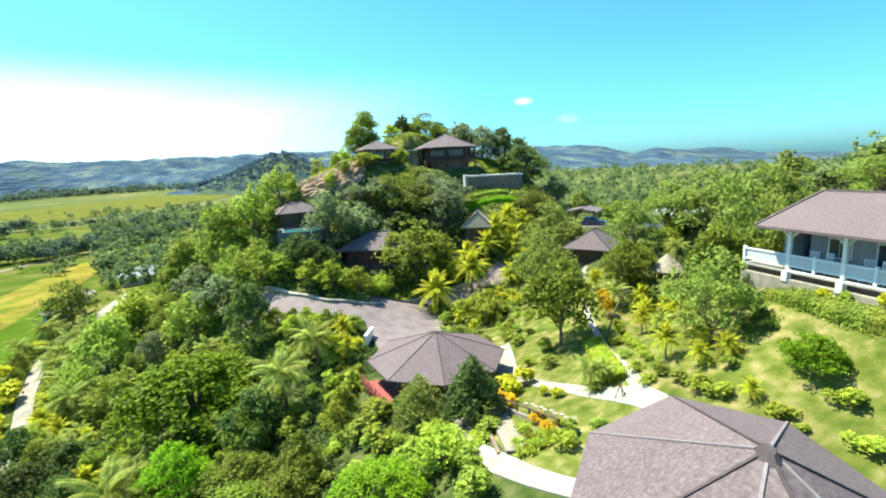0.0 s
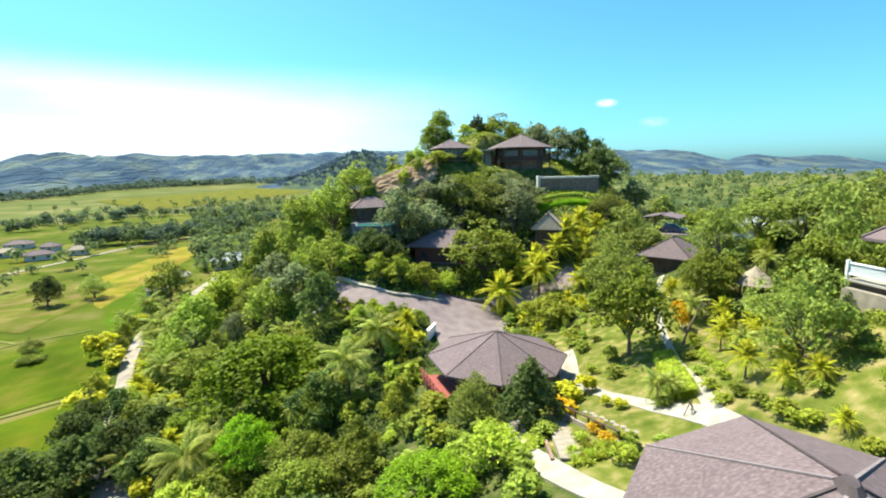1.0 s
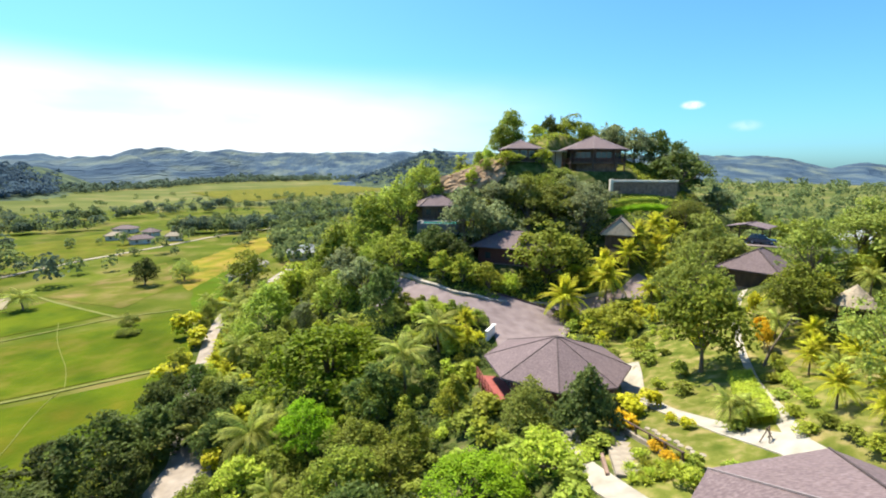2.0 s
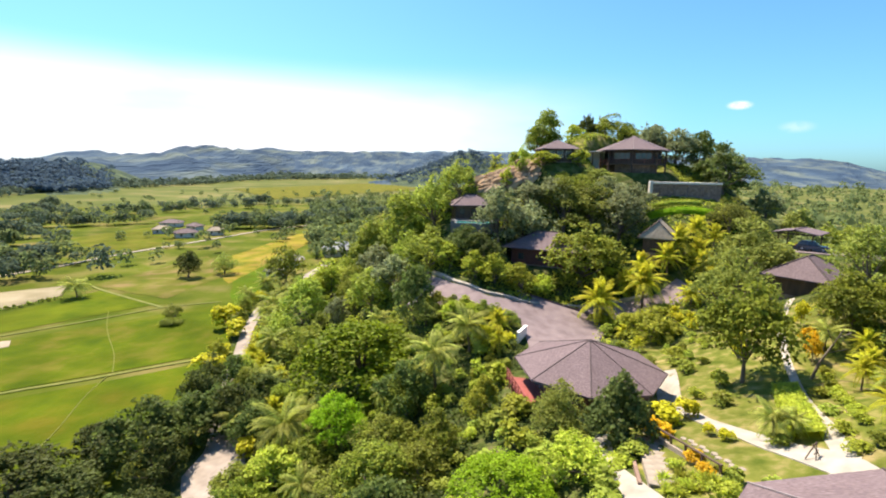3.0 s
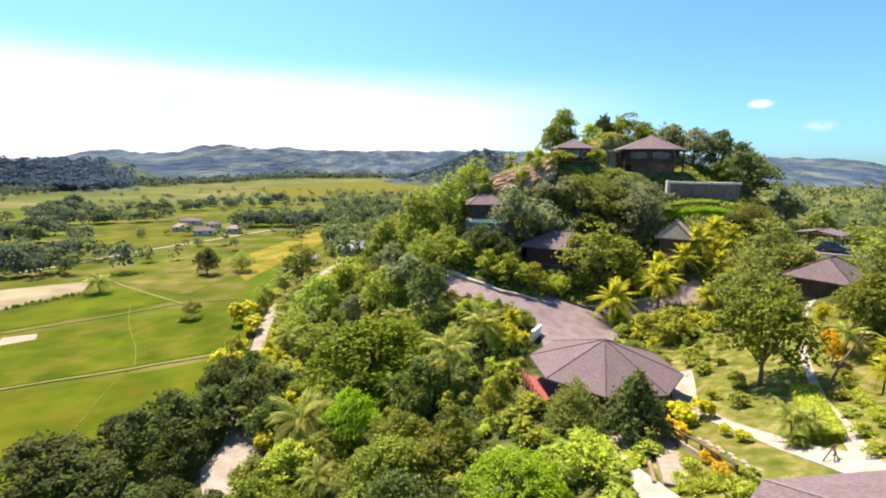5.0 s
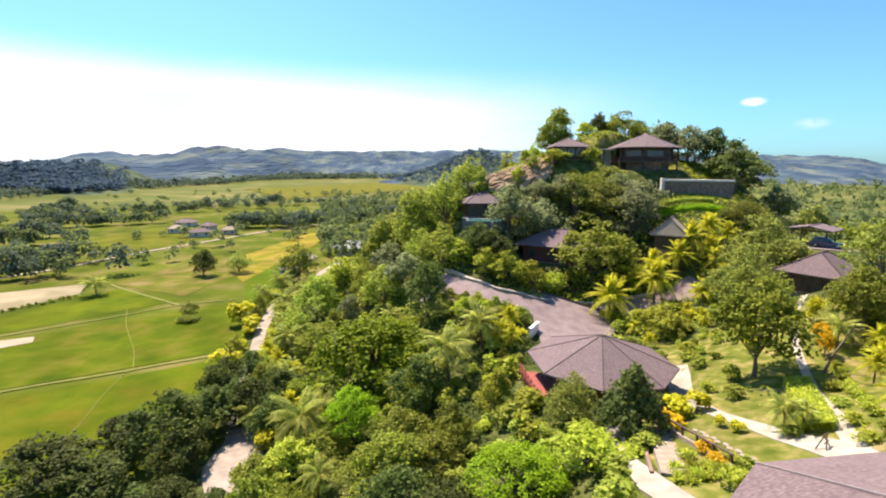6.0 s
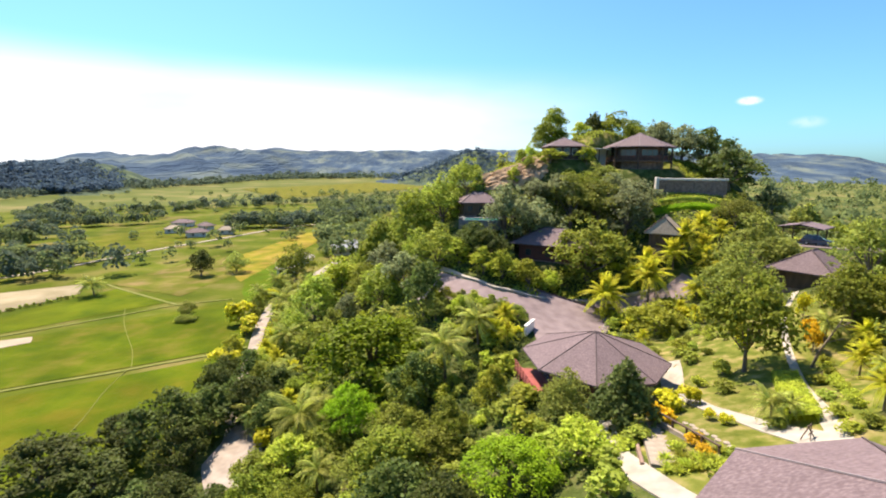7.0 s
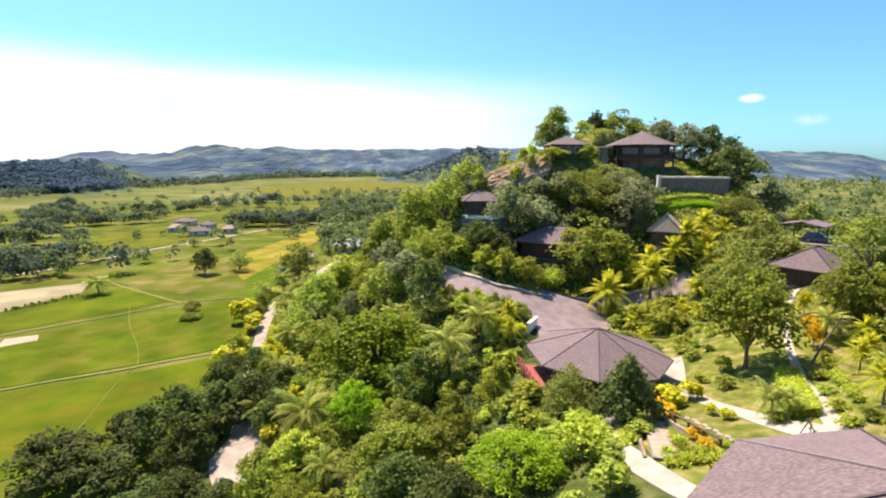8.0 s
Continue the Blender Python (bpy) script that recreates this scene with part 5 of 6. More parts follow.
PROTO_YSHRUB = [shrub_kind("shrub", 91, 520, 0.085, M_YELLOW)]
PROTO_OSHRUB = [shrub_kind("shrub", 95, 520, 0.085, M_ORANGE)]
PROTO_YPALM = [palm_kind("palm", 101 + i, 1.5 + 0.8 * i, 2.9, 34, M_YPALM, rise=-100, fall=100) for i in range(3)]
PROTO_GPALM = [palm_kind("palm", 111 + i, 3.0 + i, 3.2, 22, M_PALM) for i in range(2)]
ALL_PROTOS = PROTO_STEM + PROTO_NEAR + PROTO_HILL + PROTO_DARK + PROTO_MID + PROTO_LIGHT + PROTO_AIRY + PROTO_WOOD + PROTO_BIG + PROTO_LIME + PROTO_CONE + PROTO_CYPRESS + PROTO_SHRUB + PROTO_YSHRUB + PROTO_OSHRUB + PROTO_YPALM + PROTO_GPALM
PLACED = []


def plant(protos, x, y, w, h, label, category, group, sink=0.05):
    ob = protos[int(rng.integers(len(protos)))]
    m = pose(x, y, hz(x, y) - sink, 0, 0, float(rng.uniform(0, 360))) @ Matrix.Diagonal((w, w, h, 1))
    c = copy_thing(ob, m)
    PLACED.append((x, y, w))
    return tagged(c, label, category, group)


L_DARK = "dense dark green broadleaf tree with rounded crown"
L_HILL = "dense broadleaf tree with rounded crown on the far hill"
L_MID = "leafy mid-green broadleaf tree with uneven crown"
L_LIGHT = "light green large-leaved tree in full leaf"
L_AIRY = "airy olive-green tree with thin open crown"
DARK_TREES = [(-34.3, 53.8, 9.2, 8.0), (-31.5, 58.5, 8.1, 6.5), (-40.6, 55.8, 8.0, 4.4), (-26.3, 60.3, 7.0, 6.3), (-45.8, 48.3, 9.6, 5.3), (-39.2, 47.2, 7.5, 4.1), (-30.5, 41.0, 7.0, 4.0), (-24.5, 66.3, 6.8, 5.5), (-2.6, 73.2, 6.8, 8.6), (12.9, 88.6, 9.6, 9.8), (19.5, 92.4, 12.2, 10.7), (36.0, 89.0, 10.0, 9.6), (9.3, 80.6, 7.7, 5.7), (5.6, 84.0, 7.4, 5.9), (-6.9, 90.5, 9.5, 7.5), (-11.5, 101.4, 9.9, 8.5), (5.0, 64.5, 3.2, 2.6)]
MID_TREES = [(-5.5, 103.0, 11.2, 12.0), (-14.6, 116.0, 12.0, 12.1), (0.6, 100.6, 10.3, 10.6), (6.1, 104.6, 9.3, 7.9), (-2.9, 118.1, 11.3, 9.0), (-11.2, 117.3, 10.6, 9.6), (-20.3, 116.6, 9.2, 8.1), (-25.8, 115.4, 8.4, 7.9), (-0.3, 85.9, 8.9, 8.3), (-9.4, 62.0, 16.2, 9.8), (-27.8, 101.2, 11.3, 8.7), (-46.6, 150.6, 12.9, 11.9), (-11.5, 91.6, 10.8, 7.9), (-22.7, 81.8, 9.3, 6.8), (-28.9, 88.5, 7.8, 7.8), (-3.3, 48.7, 5.3, 4.9), (-4.3, 43.4, 6.5, 3.6), (-0.5, 34.6, 5.5, 3.1), (-6.9, 38.4, 6.4, 3.5), (-13.0, 45.7, 6.9, 3.9), (-19.3, 44.7, 6.5, 3.6), (26.4, 80.5, 12.6, 10.3)]
MID_TREES += [(74.8, 82.8, 10.1, 8.3)]
LIGHT_TREES = [(-23.6, 111.3, 12.4, 9.1), (5.0, 42.1, 3.5, 4.2), (9.6, 28.7, 4.5, 3.0), (24.8, 106.3, 6.5, 2.6), (29.9, 60.7, 8.0, 4.4), (-16.2, 44.4, 6.5, 4.7), (10.6, 75.8, 5.3, 4.6), (15.0, 75.6, 5.3, 4.2), (7.6, 77.2, 5.2, 4.3), (3.6, 83.0, 6.5, 4.3), (19.0, 77.0, 4.0, 3.4)]
LIME_TREES = [(4.8, 27.5, 7.0, 3.8), (-10.4, 49.3, 7.0, 6.8)]
AIRY_TREES = [(26.7, 94.5, 11.0, 9.6), (32.6, 94.5, 11.6, 9.0), (48.0, 70.3, 12.4, 10.0), (10.3, 35.6, 4.5, 2.9), (55.5, 86.5, 8.0, 6.0), (29.6, 23.3, 5.7, 6.4), (39.5, 42.4, 5.7, 4.9), (45.7, 47.4, 7.9, 6.3), (53.7, 43.0, 11.0, 7.7), (54.0, 49.6, 8.9, 6.2), (61.4, 40.9, 12.3, 7.1), (132.2, 72.2, 21.1, 11.6), (42.9, 20.3, 6.0, 3.3), (38.9, 58.5, 8.6, 9.0)]
CONE_TREES = [(14.1, 32.5, 5.1, 4.6)]
YELLOW_PALMS = [(25.8, 69.9, 8.3, 7.4), (33.8, 72.2, 7.6, 5.4), (40.0, 69.4, 5.3, 6.4), (42.6, 79.4, 6.7, 7.7), (45.7, 78.7, 6.2, 6.7), (49.8, 81.3, 4.9, 4.9), (35.5, 77.5, 6.0, 6.0), (40.2, 77.8, 6.4, 6.0), (45.0, 76.0, 6.2, 6.0), (44.5, 71.6, 5.5, 6.0), (33.0, 77.5, 5.5, 5.0), (47.2, 82.5, 6.0, 6.0), (26.7, 22.0, 2.4, 2.2), (25.1, 17.1, 2.0, 1.3)]
GREEN_PALMS = [(-16.9, 50.4, 7.3, 5.3), (-15.1, 53.6, 5.6, 4.2), (0.7, 52.0, 6.0, 4.6), (5.1, 57.9, 5.8, 5.1), (-36.7, 108.9, 6.8, 6.8), (-32.6, 94.6, 5.9, 6.5), (-27.9, 83.4, 5.8, 6.3), (-47.0, 135.4, 6.7, 7.5), (22.5, 28.1, 2.5, 1.6), (-2.0, 54.4, 4.2, 3.5), (-5.4, 53.7, 3.4, 3.4), (23.2, 27.4, 1.8, 1.1)]
YELLOW_SHRUBS = [(18.6, 34.5, 2.7, 1.6), (20.4, 34.7, 2.0, 1.6), (20.4, 29.4, 1.1, 0.8), (20.0, 30.8, 1.0, 0.9), (-46.2, 105.6, 6.6, 5.3), (-38.9, 79.9, 6.1, 4.1), (-41.8, 99.6, 5.0, 3.7), (33.2, 17.9, 1.3, 0.9), (37.7, 45.3, 1.7, 2.8), (49.5, 63.1, 2.3, 3.1)]
ORANGE_SHRUBS = [(17.1, 32.3, 2.3, 1.5), (17.0, 27.5, 1.4, 0.9), (16.9, 25.7, 1.4, 0.7), (34.4, 39.6, 1.7, 3.0), (35.9, 42.3, 1.6, 2.1)]
ROW_A, ROW_B = (-111.7, 115.9), (-103.7, 131.4)
GREEN_SHRUBS = [(23.4, 38.4, 1.5, 1.5), (24.2, 35.9, 1.9, 1.8), (26.1, 45.3, 2.6, 2.0), (28.1, 50.8, 2.6, 1.9), (26.4, 39.9, 2.3, 2.0), (33.0, 60.9, 3.8, 2.7), (22.3, 27.1, 1.6, 1.1), (14.1, 29.8, 2.7, 1.8), (13.0, 28.9, 1.9, 1.1), (27.6, 29.7, 1.5, 1.1), (25.5, 26.4, 1.5, 1.2), (24.3, 24.1, 1.4, 1.1), (30.2, 33.5, 1.5, 1.3), (24.8, 20.2, 1.8, 1.5), (24.8, 18.8, 1.8, 1.4), (24.9, 22.0, 1.6, 1.4), (24.7, 15.2, 1.7, 1.3), (27.1, 20.0, 1.3, 1.3), (26.9, 13.2, 1.8, 1.5), (32.9, 16.8, 1.4, 1.4), (30.6, 19.9, 1.3, 1.3), (24.9, 11.2, 1.9, 1.1), (24.4, 13.9, 0.9, 0.7), (7.4, 47.8, 3.0, 3.7)]
GREEN_SHRUBS += [(7.9, 40.4, 3.6, 3.1), (5.7, 38.7, 3.0, 3.0), (7.6, 31.5, 2.5, 2.1), (6.6, 59.3, 3.7, 3.0), (26.7, 69.5, 4.3, 3.5), (21.1, 78.8, 3.9, 2.9), (17.4, 76.6, 4.0, 3.0), (29.8, 66.6, 5.0, 3.3), (35.9, 69.4, 3.4, 2.6)]

for x, y, w, h in DARK_TREES:
    # Beyond y 84 the same trees get the haze-greyed leaf.
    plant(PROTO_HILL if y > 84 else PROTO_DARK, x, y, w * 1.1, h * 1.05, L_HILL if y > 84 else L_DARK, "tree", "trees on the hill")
for x, y, w, h in MID_TREES:
    big = w > 14
    # Same tree, paler leaf farther away: distance haze put into the colour.
    plant(PROTO_BIG if big else PROTO_NEAR if y < 66 and x < 36 else PROTO_MID, x, y, w * 1.08, h * 1.05, "wide spreading green tree with flat-topped crown" if big else L_MID, "tree", "trees on the hill")
for x, y, w, h in ((28.0, 39.2, 8.4, 8.8), (39.6, 41.9, 6.4, 5.6), (36.0, 27.5, 6.5, 7.2)):
    plant(PROTO_STEM, x, y, w, h, "round-crowned green tree on a bare trunk in the lawn", "tree", "garden trees")
plant(PROTO_BIG, 28.0, 15.6, 3.5, 2.5, "small green umbrella-shaped tree on the lawn", "tree", "garden trees")
for x, y, w, h in LIGHT_TREES:
    plant(PROTO_LIGHT, x, y, w * 1.08, h * 1.05, L_LIGHT, "tree", "trees on the hill")
for x, y, w, h in AIRY_TREES:
    plant(PROTO_AIRY, x, y, w * 1.08, h * 1.05, L_AIRY, "tree", "trees on the hill")
for x, y, w, top, protos in ((27.5, 119.0, 9.6, 34.9, PROTO_NEAR), (40.9, 127.5, 6.5, 35.1, PROTO_DARK), (47.5, 127.5, 13.5, 35.3, PROTO_NEAR), (53.0, 129.0, 9.0, 33.5, PROTO_DARK), (56.0, 121.7, 10.5, 32.9, PROTO_HILL), (58.5, 126.0, 10.5, 32.5, PROTO_HILL),
                              (60.0, 117.0, 13.0, 31.0, PROTO_HILL), (66.5, 119.0, 11.0, 30.8, PROTO_DARK), (64.2, 103.6, 14.5, 26.5, PROTO_DARK), (69.0, 112.0, 11.0, 27.0, PROTO_HILL), (36.0, 124.0, 6.0, 32.0, PROTO_LIGHT), (25.6, 117.6, 6.0, 31.0, PROTO_NEAR), (29.4, 119.6, 6.0, 31.5, PROTO_NEAR), (16.5, 104.0, 3.2, 17.5, PROTO_LIGHT), (20.5, 107.5, 3.0, 21.0, PROTO_NEAR),
                              (20.1, 98.5, 9.0, 18.6, PROTO_HILL), (25.0, 98.0, 10.0, 19.2, PROTO_HILL), (31.0, 99.0, 11.0, 19.8, PROTO_NEAR), (36.5, 98.0, 10.0, 19.6, PROTO_HILL), (40.5, 94.0, 9.5, 18.6, PROTO_HILL), (27.5, 102.5, 8.0, 19.4, PROTO_NEAR), (35.0, 103.5, 8.0, 21.0, PROTO_AIRY), (33.0, 106.0, 5.0, 23.5, PROTO_LIGHT)):
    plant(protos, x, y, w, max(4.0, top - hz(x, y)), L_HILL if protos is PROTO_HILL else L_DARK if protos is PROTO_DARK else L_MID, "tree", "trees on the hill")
for x, y, w, h in LIME_TREES:
    plant(PROTO_LIME, x, y, w, h, "bright lime-green feathery tree with domed crown", "tree", "trees on the hill")
for x, y, w, h in CONE_TREES:
    plant(PROTO_CONE, x, y, w * 1.02, h * 1.25, "dark green cone-shaped tree before the round house", "tree", "trees on the hill")
plant(PROTO_DARK, -82.0, 159.0, 9.0, 9.0, "lone dark round tree standing in the fields", "tree", "trees in the fields")
plant(PROTO_NEAR, -61.0, 109.0, 5.5, 1.7, "brushy clump standing in the paddy", "shrub", "trees in the fields")
plant(PROTO_AIRY, -62.0, 112.0, 4.5, 4.5, "thin bare-branched tree in the paddy", "tree", "trees in the fields")
plant(PROTO_AIRY, -72.0, 165.0, 9.0, 7.5, L_AIRY, "tree", "trees in the fields")
for x, y, w, h in ((-31.2, 50.2, 7.0, 6.5), (-27.0, 40.6, 7.0, 5.0), (-21.8, 38.2, 6.0, 5.0), (-2.4, 49.2, 6.4, 6.2), (-29.0, 63.5, 7.0, 6.0), (-34.2, 68.5, 7.0, 6.5), (-31.2, 74.0, 6.0, 6.0), (-36.0, 74.5, 5.5, 6.0), (-23.5, 57.5, 6.0, 5.5)):
    plant(PROTO_DARK, x, y, w, h, L_DARK, "tree", "trees along the lane")
plant(PROTO_GPALM, -100.0, 133.0, 1.45, 1.1, "lone coconut palm at the edge of the paddies", "palm", "palms in the fields")
for x, y, w, h in ((-33.0, 199.0, 2.2, 8.0), (-30.0, 196.0, 2.2, 9.0), (-35.5, 194.0, 2.0, 7.0), (-47.0, 195.0, 2.0, 7.0), (-50.0, 170.0, 1.8, 6.5)):
    plant(PROTO_CYPRESS, x, y, w, h, "slender dark green cypress tree", "tree", "cypresses")
plant(PROTO_AIRY, 10.6, 35.6, 5.0, 4.6, "olive-green tree with rust-tinged crown before the house", "tree", "trees on the hill")
for x, y, w, h in YELLOW_PALMS:
    s = w / (5.8 if w > 4 else 7.0)
    plant(PROTO_YPALM, x, y, s, s, "yellow-green palm with arching fronds", "palm", "palms by the road")
for x, y, w, h in GREEN_PALMS:
    s = w / 5.0
    plant(PROTO_GPALM, x, y, s, s, "olive-green coconut palm with drooping fronds", "palm", "palms on the slope")
for x, y, w, h in YELLOW_SHRUBS:
    plant(PROTO_YSHRUB, x, y, w, h, "bright yellow-leaved garden shrub", "shrub", "garden shrubs")
for x, y, w, h in ORANGE_SHRUBS:
    plant(PROTO_OSHRUB, x, y, w, h, "orange-yellow croton shrub by the lawn", "shrub", "garden shrubs")
for x, y, w, h in GREEN_SHRUBS:
    plant(PROTO_SHRUB, x, y, w, h * 0.7, "rounded green garden shrub on the lawn", "shrub", "garden shrubs")

for x, y, w, top in ((42.0, 31.5, 8.1, 18.2), (46.5, 29.0, 8.1, 18.8)):
    plant(PROTO_AIRY if w < 8.2 else PROTO_MID, x, y, w, max(3.0, top - hz(x, y)), L_AIRY if w < 8.2 else L_MID, "tree", "trees on the hill")
for x, y, s in ((40.2, 36.8, 0.62), (38.2, 38.6, 0.55), (41.2, 34.9, 0.6), (45.6, 36.9, 0.6), (36.4, 36.4, 0.5), (33.4, 33.6, 0.5), (31.4, 29.2, 0.45), (30.2, 26.0, 0.45), (28.8, 23.6, 0.42), (36.2, 40.6, 0.6), (46.8, 41.5, 0.6), (38.6, 34.6, 0.5)):
    plant(PROTO_YPALM if s in (0.55, 0.5, 0.42) else PROTO_GPALM, x, y, s, s, "small yellow-green garden palm with arching fronds" if s in (0.55, 0.5, 0.42) else "small green garden palm with arching fronds", "palm", "garden palms")
for i in range(9):
    u = i / 8
    x, y = 33.6 - 6.6 * u, 37.2 - 10.4 * u
    plant(PROTO_SHRUB[:1], x, y, 1.15, 0.95, "small lime-green shrub in a row beside the footpath", "shrub", "path-side shrubs")
for x, y, w, h in ((33.9, 23.6, 2.2, 2.4), (31.8, 12.6, 1.9, 2.0), (31.0, 20.6, 1.3, 1.5)):
    plant(PROTO_CONE, x, y, w, h, "clipped dark green round shrub by the hedge", "shrub", "garden shrubs")
for x, y, w in ((32.6, 14.2, 1.6), (32.3, 11.4, 1.7), (32.0, 9.9, 1.5), (31.7, 8.4, 1.6)):
    plant(PROTO_YSHRUB, x, y, w, w * 0.75, "bright yellow-leaved garden shrub", "shrub", "garden shrubs")

for x, y, w in ((17.4, 24.0, 1.5), (16.2, 22.8, 1.7), (18.6, 22.6, 1.4), (15.6, 27.0, 1.1), (10.2, 31.6, 3.0), (10.6, 25.6, 2.6), (9.6, 23.2, 3.0), (14.2, 33.4, 2.0), (11.0, 33.6, 2.4)):
    plant(PROTO_SHRUB, x, y, w, w * 0.75, "leafy green shrub beside the garden steps", "shrub", "garden shrubs")
for i in range(18):
    x, y = ROW_A[0] + (ROW_B[0] - ROW_A[0]) * i / 17, ROW_A[1] + (ROW_B[1] - ROW_A[1]) * i / 17
    plant(PROTO_SHRUB[1:], x + rng.uniform(-0.4, 0.4), y + rng.uniform(-0.4, 0.4), 0.8 + 0.3 * (i % 3), rng.uniform(0.6, 1.3), "small dark bush in a field-edge row", "shrub", "field-edge bushes")

# keep-out circles (x, y, radius) for the filling plants
CLEAR = [(15.5, 44.2, 8.6), (10.5, 7.1, 8.6), (12.4, 28, 2.2), (46.5, 110.5, 11), (30, 110.5, 8), (20, 87, 7.5), (51.5, 62, 6.5), (47.5, 56.5, 5.0), (43.5, 51.5, 3.6), (59.0, 69.0, 6.5), (63, 64, 4), (66, 59, 4), (40.5, 82.5, 5), (7.4, 98.5, 6), (7, 90.5, 6),
         (-39, 204, 10), (17, 60, 6.0), (18, 66, 6.5), (13, 64, 3.5), (20, 71, 5), (27, 72, 4.5), (34, 73, 4.5), (39, 76, 4), (8, 70, 4.8), (13, 69, 4.5), (3, 75.5, 4.8), (-1, 82, 4.2), (43.5, 39.9, 4), (12.4, 28, 4), (13, 22, 4), (0, 0, 3),
         (13, 103.5, 3.5), (17.5, 104, 4), (22, 105, 3.5), (-26, 52, 4.6), (-24.5, 47, 4.2), (-9.6, 45.6, 3.4), (-2.4, 45.0, 2.6), (-22.5, 50, 2.6), (45, 88, 4), (50, 86.5, 4), (-29, 61, 3), (-32, 70, 3), (-34.3, 79.5, 2.2), (-37, 90, 2.2), (-39.5, 100, 2.2), (-42, 112, 2.2), (40, 17, 10), (40, 8, 10), (47, 97, 5), (54, 96, 6), (60, 96, 5), (-15, 70, 3)]


def free(x, y, gap):
    for cx, cy, r in CLEAR:
        if (x - cx) ** 2 + (y - cy) ** 2 < (r + gap * 0.3) ** 2:
            return False
    for px, py, pw in PLACED:
        if (x - px) ** 2 + (y - py) ** 2 < (0.30 * (pw + gap)) ** 2:
            return False
    return True


def fill(x0, x1, y0, y1, step, inside, choose):
    n = 0
    for i in range(int((x1 - x0) / step)):
        for j in range(int((y1 - y0) / step)):
            x = x0 + (i + 0.5 + rng.uniform(-0.45, 0.45)) * step
            y = y0 + (j + 0.5 + rng.uniform(-0.45, 0.45)) * step
            if inside(x, y):
                n += choose(x, y)
    return n


def slope_tree(x, y):
    """Dark and light growth in patches, as it stands on the slope."""
    u = rng.uniform()
    w = rng.uniform(3.6, 7.8)
    if not free(x, y, w):
        return 0
    h = w * rng.uniform(0.75, 1.10)
    if 47 < y < 69 and -1 < x < 13:
        plant(PROTO_LIGHT, x, y, w * 0.5, w * 0.42, "low light green bush below the road", "shrub", "undergrowth")
        return 1
    u = 0.55 * u + 0.9 * (float(fbm(np.array(x / 13.0), np.array(y / 13.0), 3, 21)) - 0.19)
    if u < 0.36:
        # Most dark trees up the hill swap to the leaf with haze painted in.
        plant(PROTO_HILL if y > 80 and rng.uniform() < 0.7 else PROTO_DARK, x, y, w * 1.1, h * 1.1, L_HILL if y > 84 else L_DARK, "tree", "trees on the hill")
    elif u < 0.58:
        # Near or far picks the darker or the haze-paled leaf.
        plant(PROTO_NEAR if y < 78 and x < 20 else PROTO_MID, x, y, w, h, L_MID, "tree", "trees on the hill")
    elif u < 0.66:
        plant(PROTO_AIRY, x, y, w, h, L_AIRY, "tree", "trees on the hill")
    elif u < 0.74 and x < 16:
        s = rng.uniform(0.6, 0.95)
        plant(PROTO_GPALM, x, y, s, s, "olive-green coconut palm with drooping fronds", "palm", "palms on the slope")
    else:
        plant(PROTO_LIGHT, x, y, w * 0.75, h * 0.72, L_LIGHT, "tree", "trees on the hill")
    return 1


def wood_tree(x, y):
    w = rng.uniform(6.0, 10.0)
    if not free(x, y, w):
        return 0
    plant(PROTO_WOOD, x, y, w, w * rng.uniform(0.7, 0.95), "leafy green woodland tree behind the garden", "tree", "woodland trees")
    return 1


def slope_shrub(x, y):
    w = rng.uniform(1.4, 3.0)
    if not free(x, y, w):
        return 0
    k = int(rng.integers(3))
    plant(PROTO_SHRUB[k:k + 1], x, y, w, w * rng.uniform(0.6, 0.95), "tangled green undergrowth shrub", "shrub", "undergrowth")
    return 1


def on_slope(x, y):
    edge = -30 - 0.16 * (y - 60)
    return x > edge and x < 11 + 2.5 * math.sin(y * 0.2) and hz(x, y) > -16.2


def on_hill(x, y):
    return hz(x, y) > -14 and not (hz(x, y) > 18.5 and (y < 114 or 30 < x < 60)) and not (17 < x < 45 and y < 58)


LANE = [(-27, 55), (-31, 66), (-34.3, 79.5), (-37, 90), (-39.5, 100), (-44, 120), (-44, 150)]
for (x0, y0), (x1, y1) in zip(LANE, LANE[1:]):
    n = int(math.hypot(x1 - x0, y1 - y0) / 3.2)
    for i in range(n):
        for side in (-1, 1):
            x, y = x0 + (x1 - x0) * i / n + side * rng.uniform(2.6, 4.6), y0 + (y1 - y0) * i / n + rng.uniform(-1, 1)
            u, w = rng.uniform(), rng.uniform(2.6, 5.0)
            if side < 0 and rng.uniform() < 0.35:
                continue
            if u < 0.25:
                plant(PROTO_LIGHT, x, y, w, w, L_LIGHT, "tree", "trees along the lane")
            elif u < 0.45:
                plant(PROTO_YSHRUB, x, y, w * 0.8, w * 0.6, "yellow-green roadside shrub by the lane", "shrub", "trees along the lane")
            elif u < 0.72:
                plant(PROTO_MID, x, y, w, w * 1.1, L_MID, "tree", "trees along the lane")
            else:
                plant(PROTO_GPALM, x, y, w / 5, w / 5, "olive-green coconut palm with drooping fronds", "palm", "palms on the slope")


for i in range(14):
    x, y = -31.0 - 5.5 * i / 13 + rng.uniform(-0.6, 0.6), 76.0 + 28.0 * i / 13
    s = rng.uniform(0.55, 0.85)
    plant(PROTO_YPALM, x, y, s, s, "yellow-green palm with arching fronds", "palm", "palms along the lane")


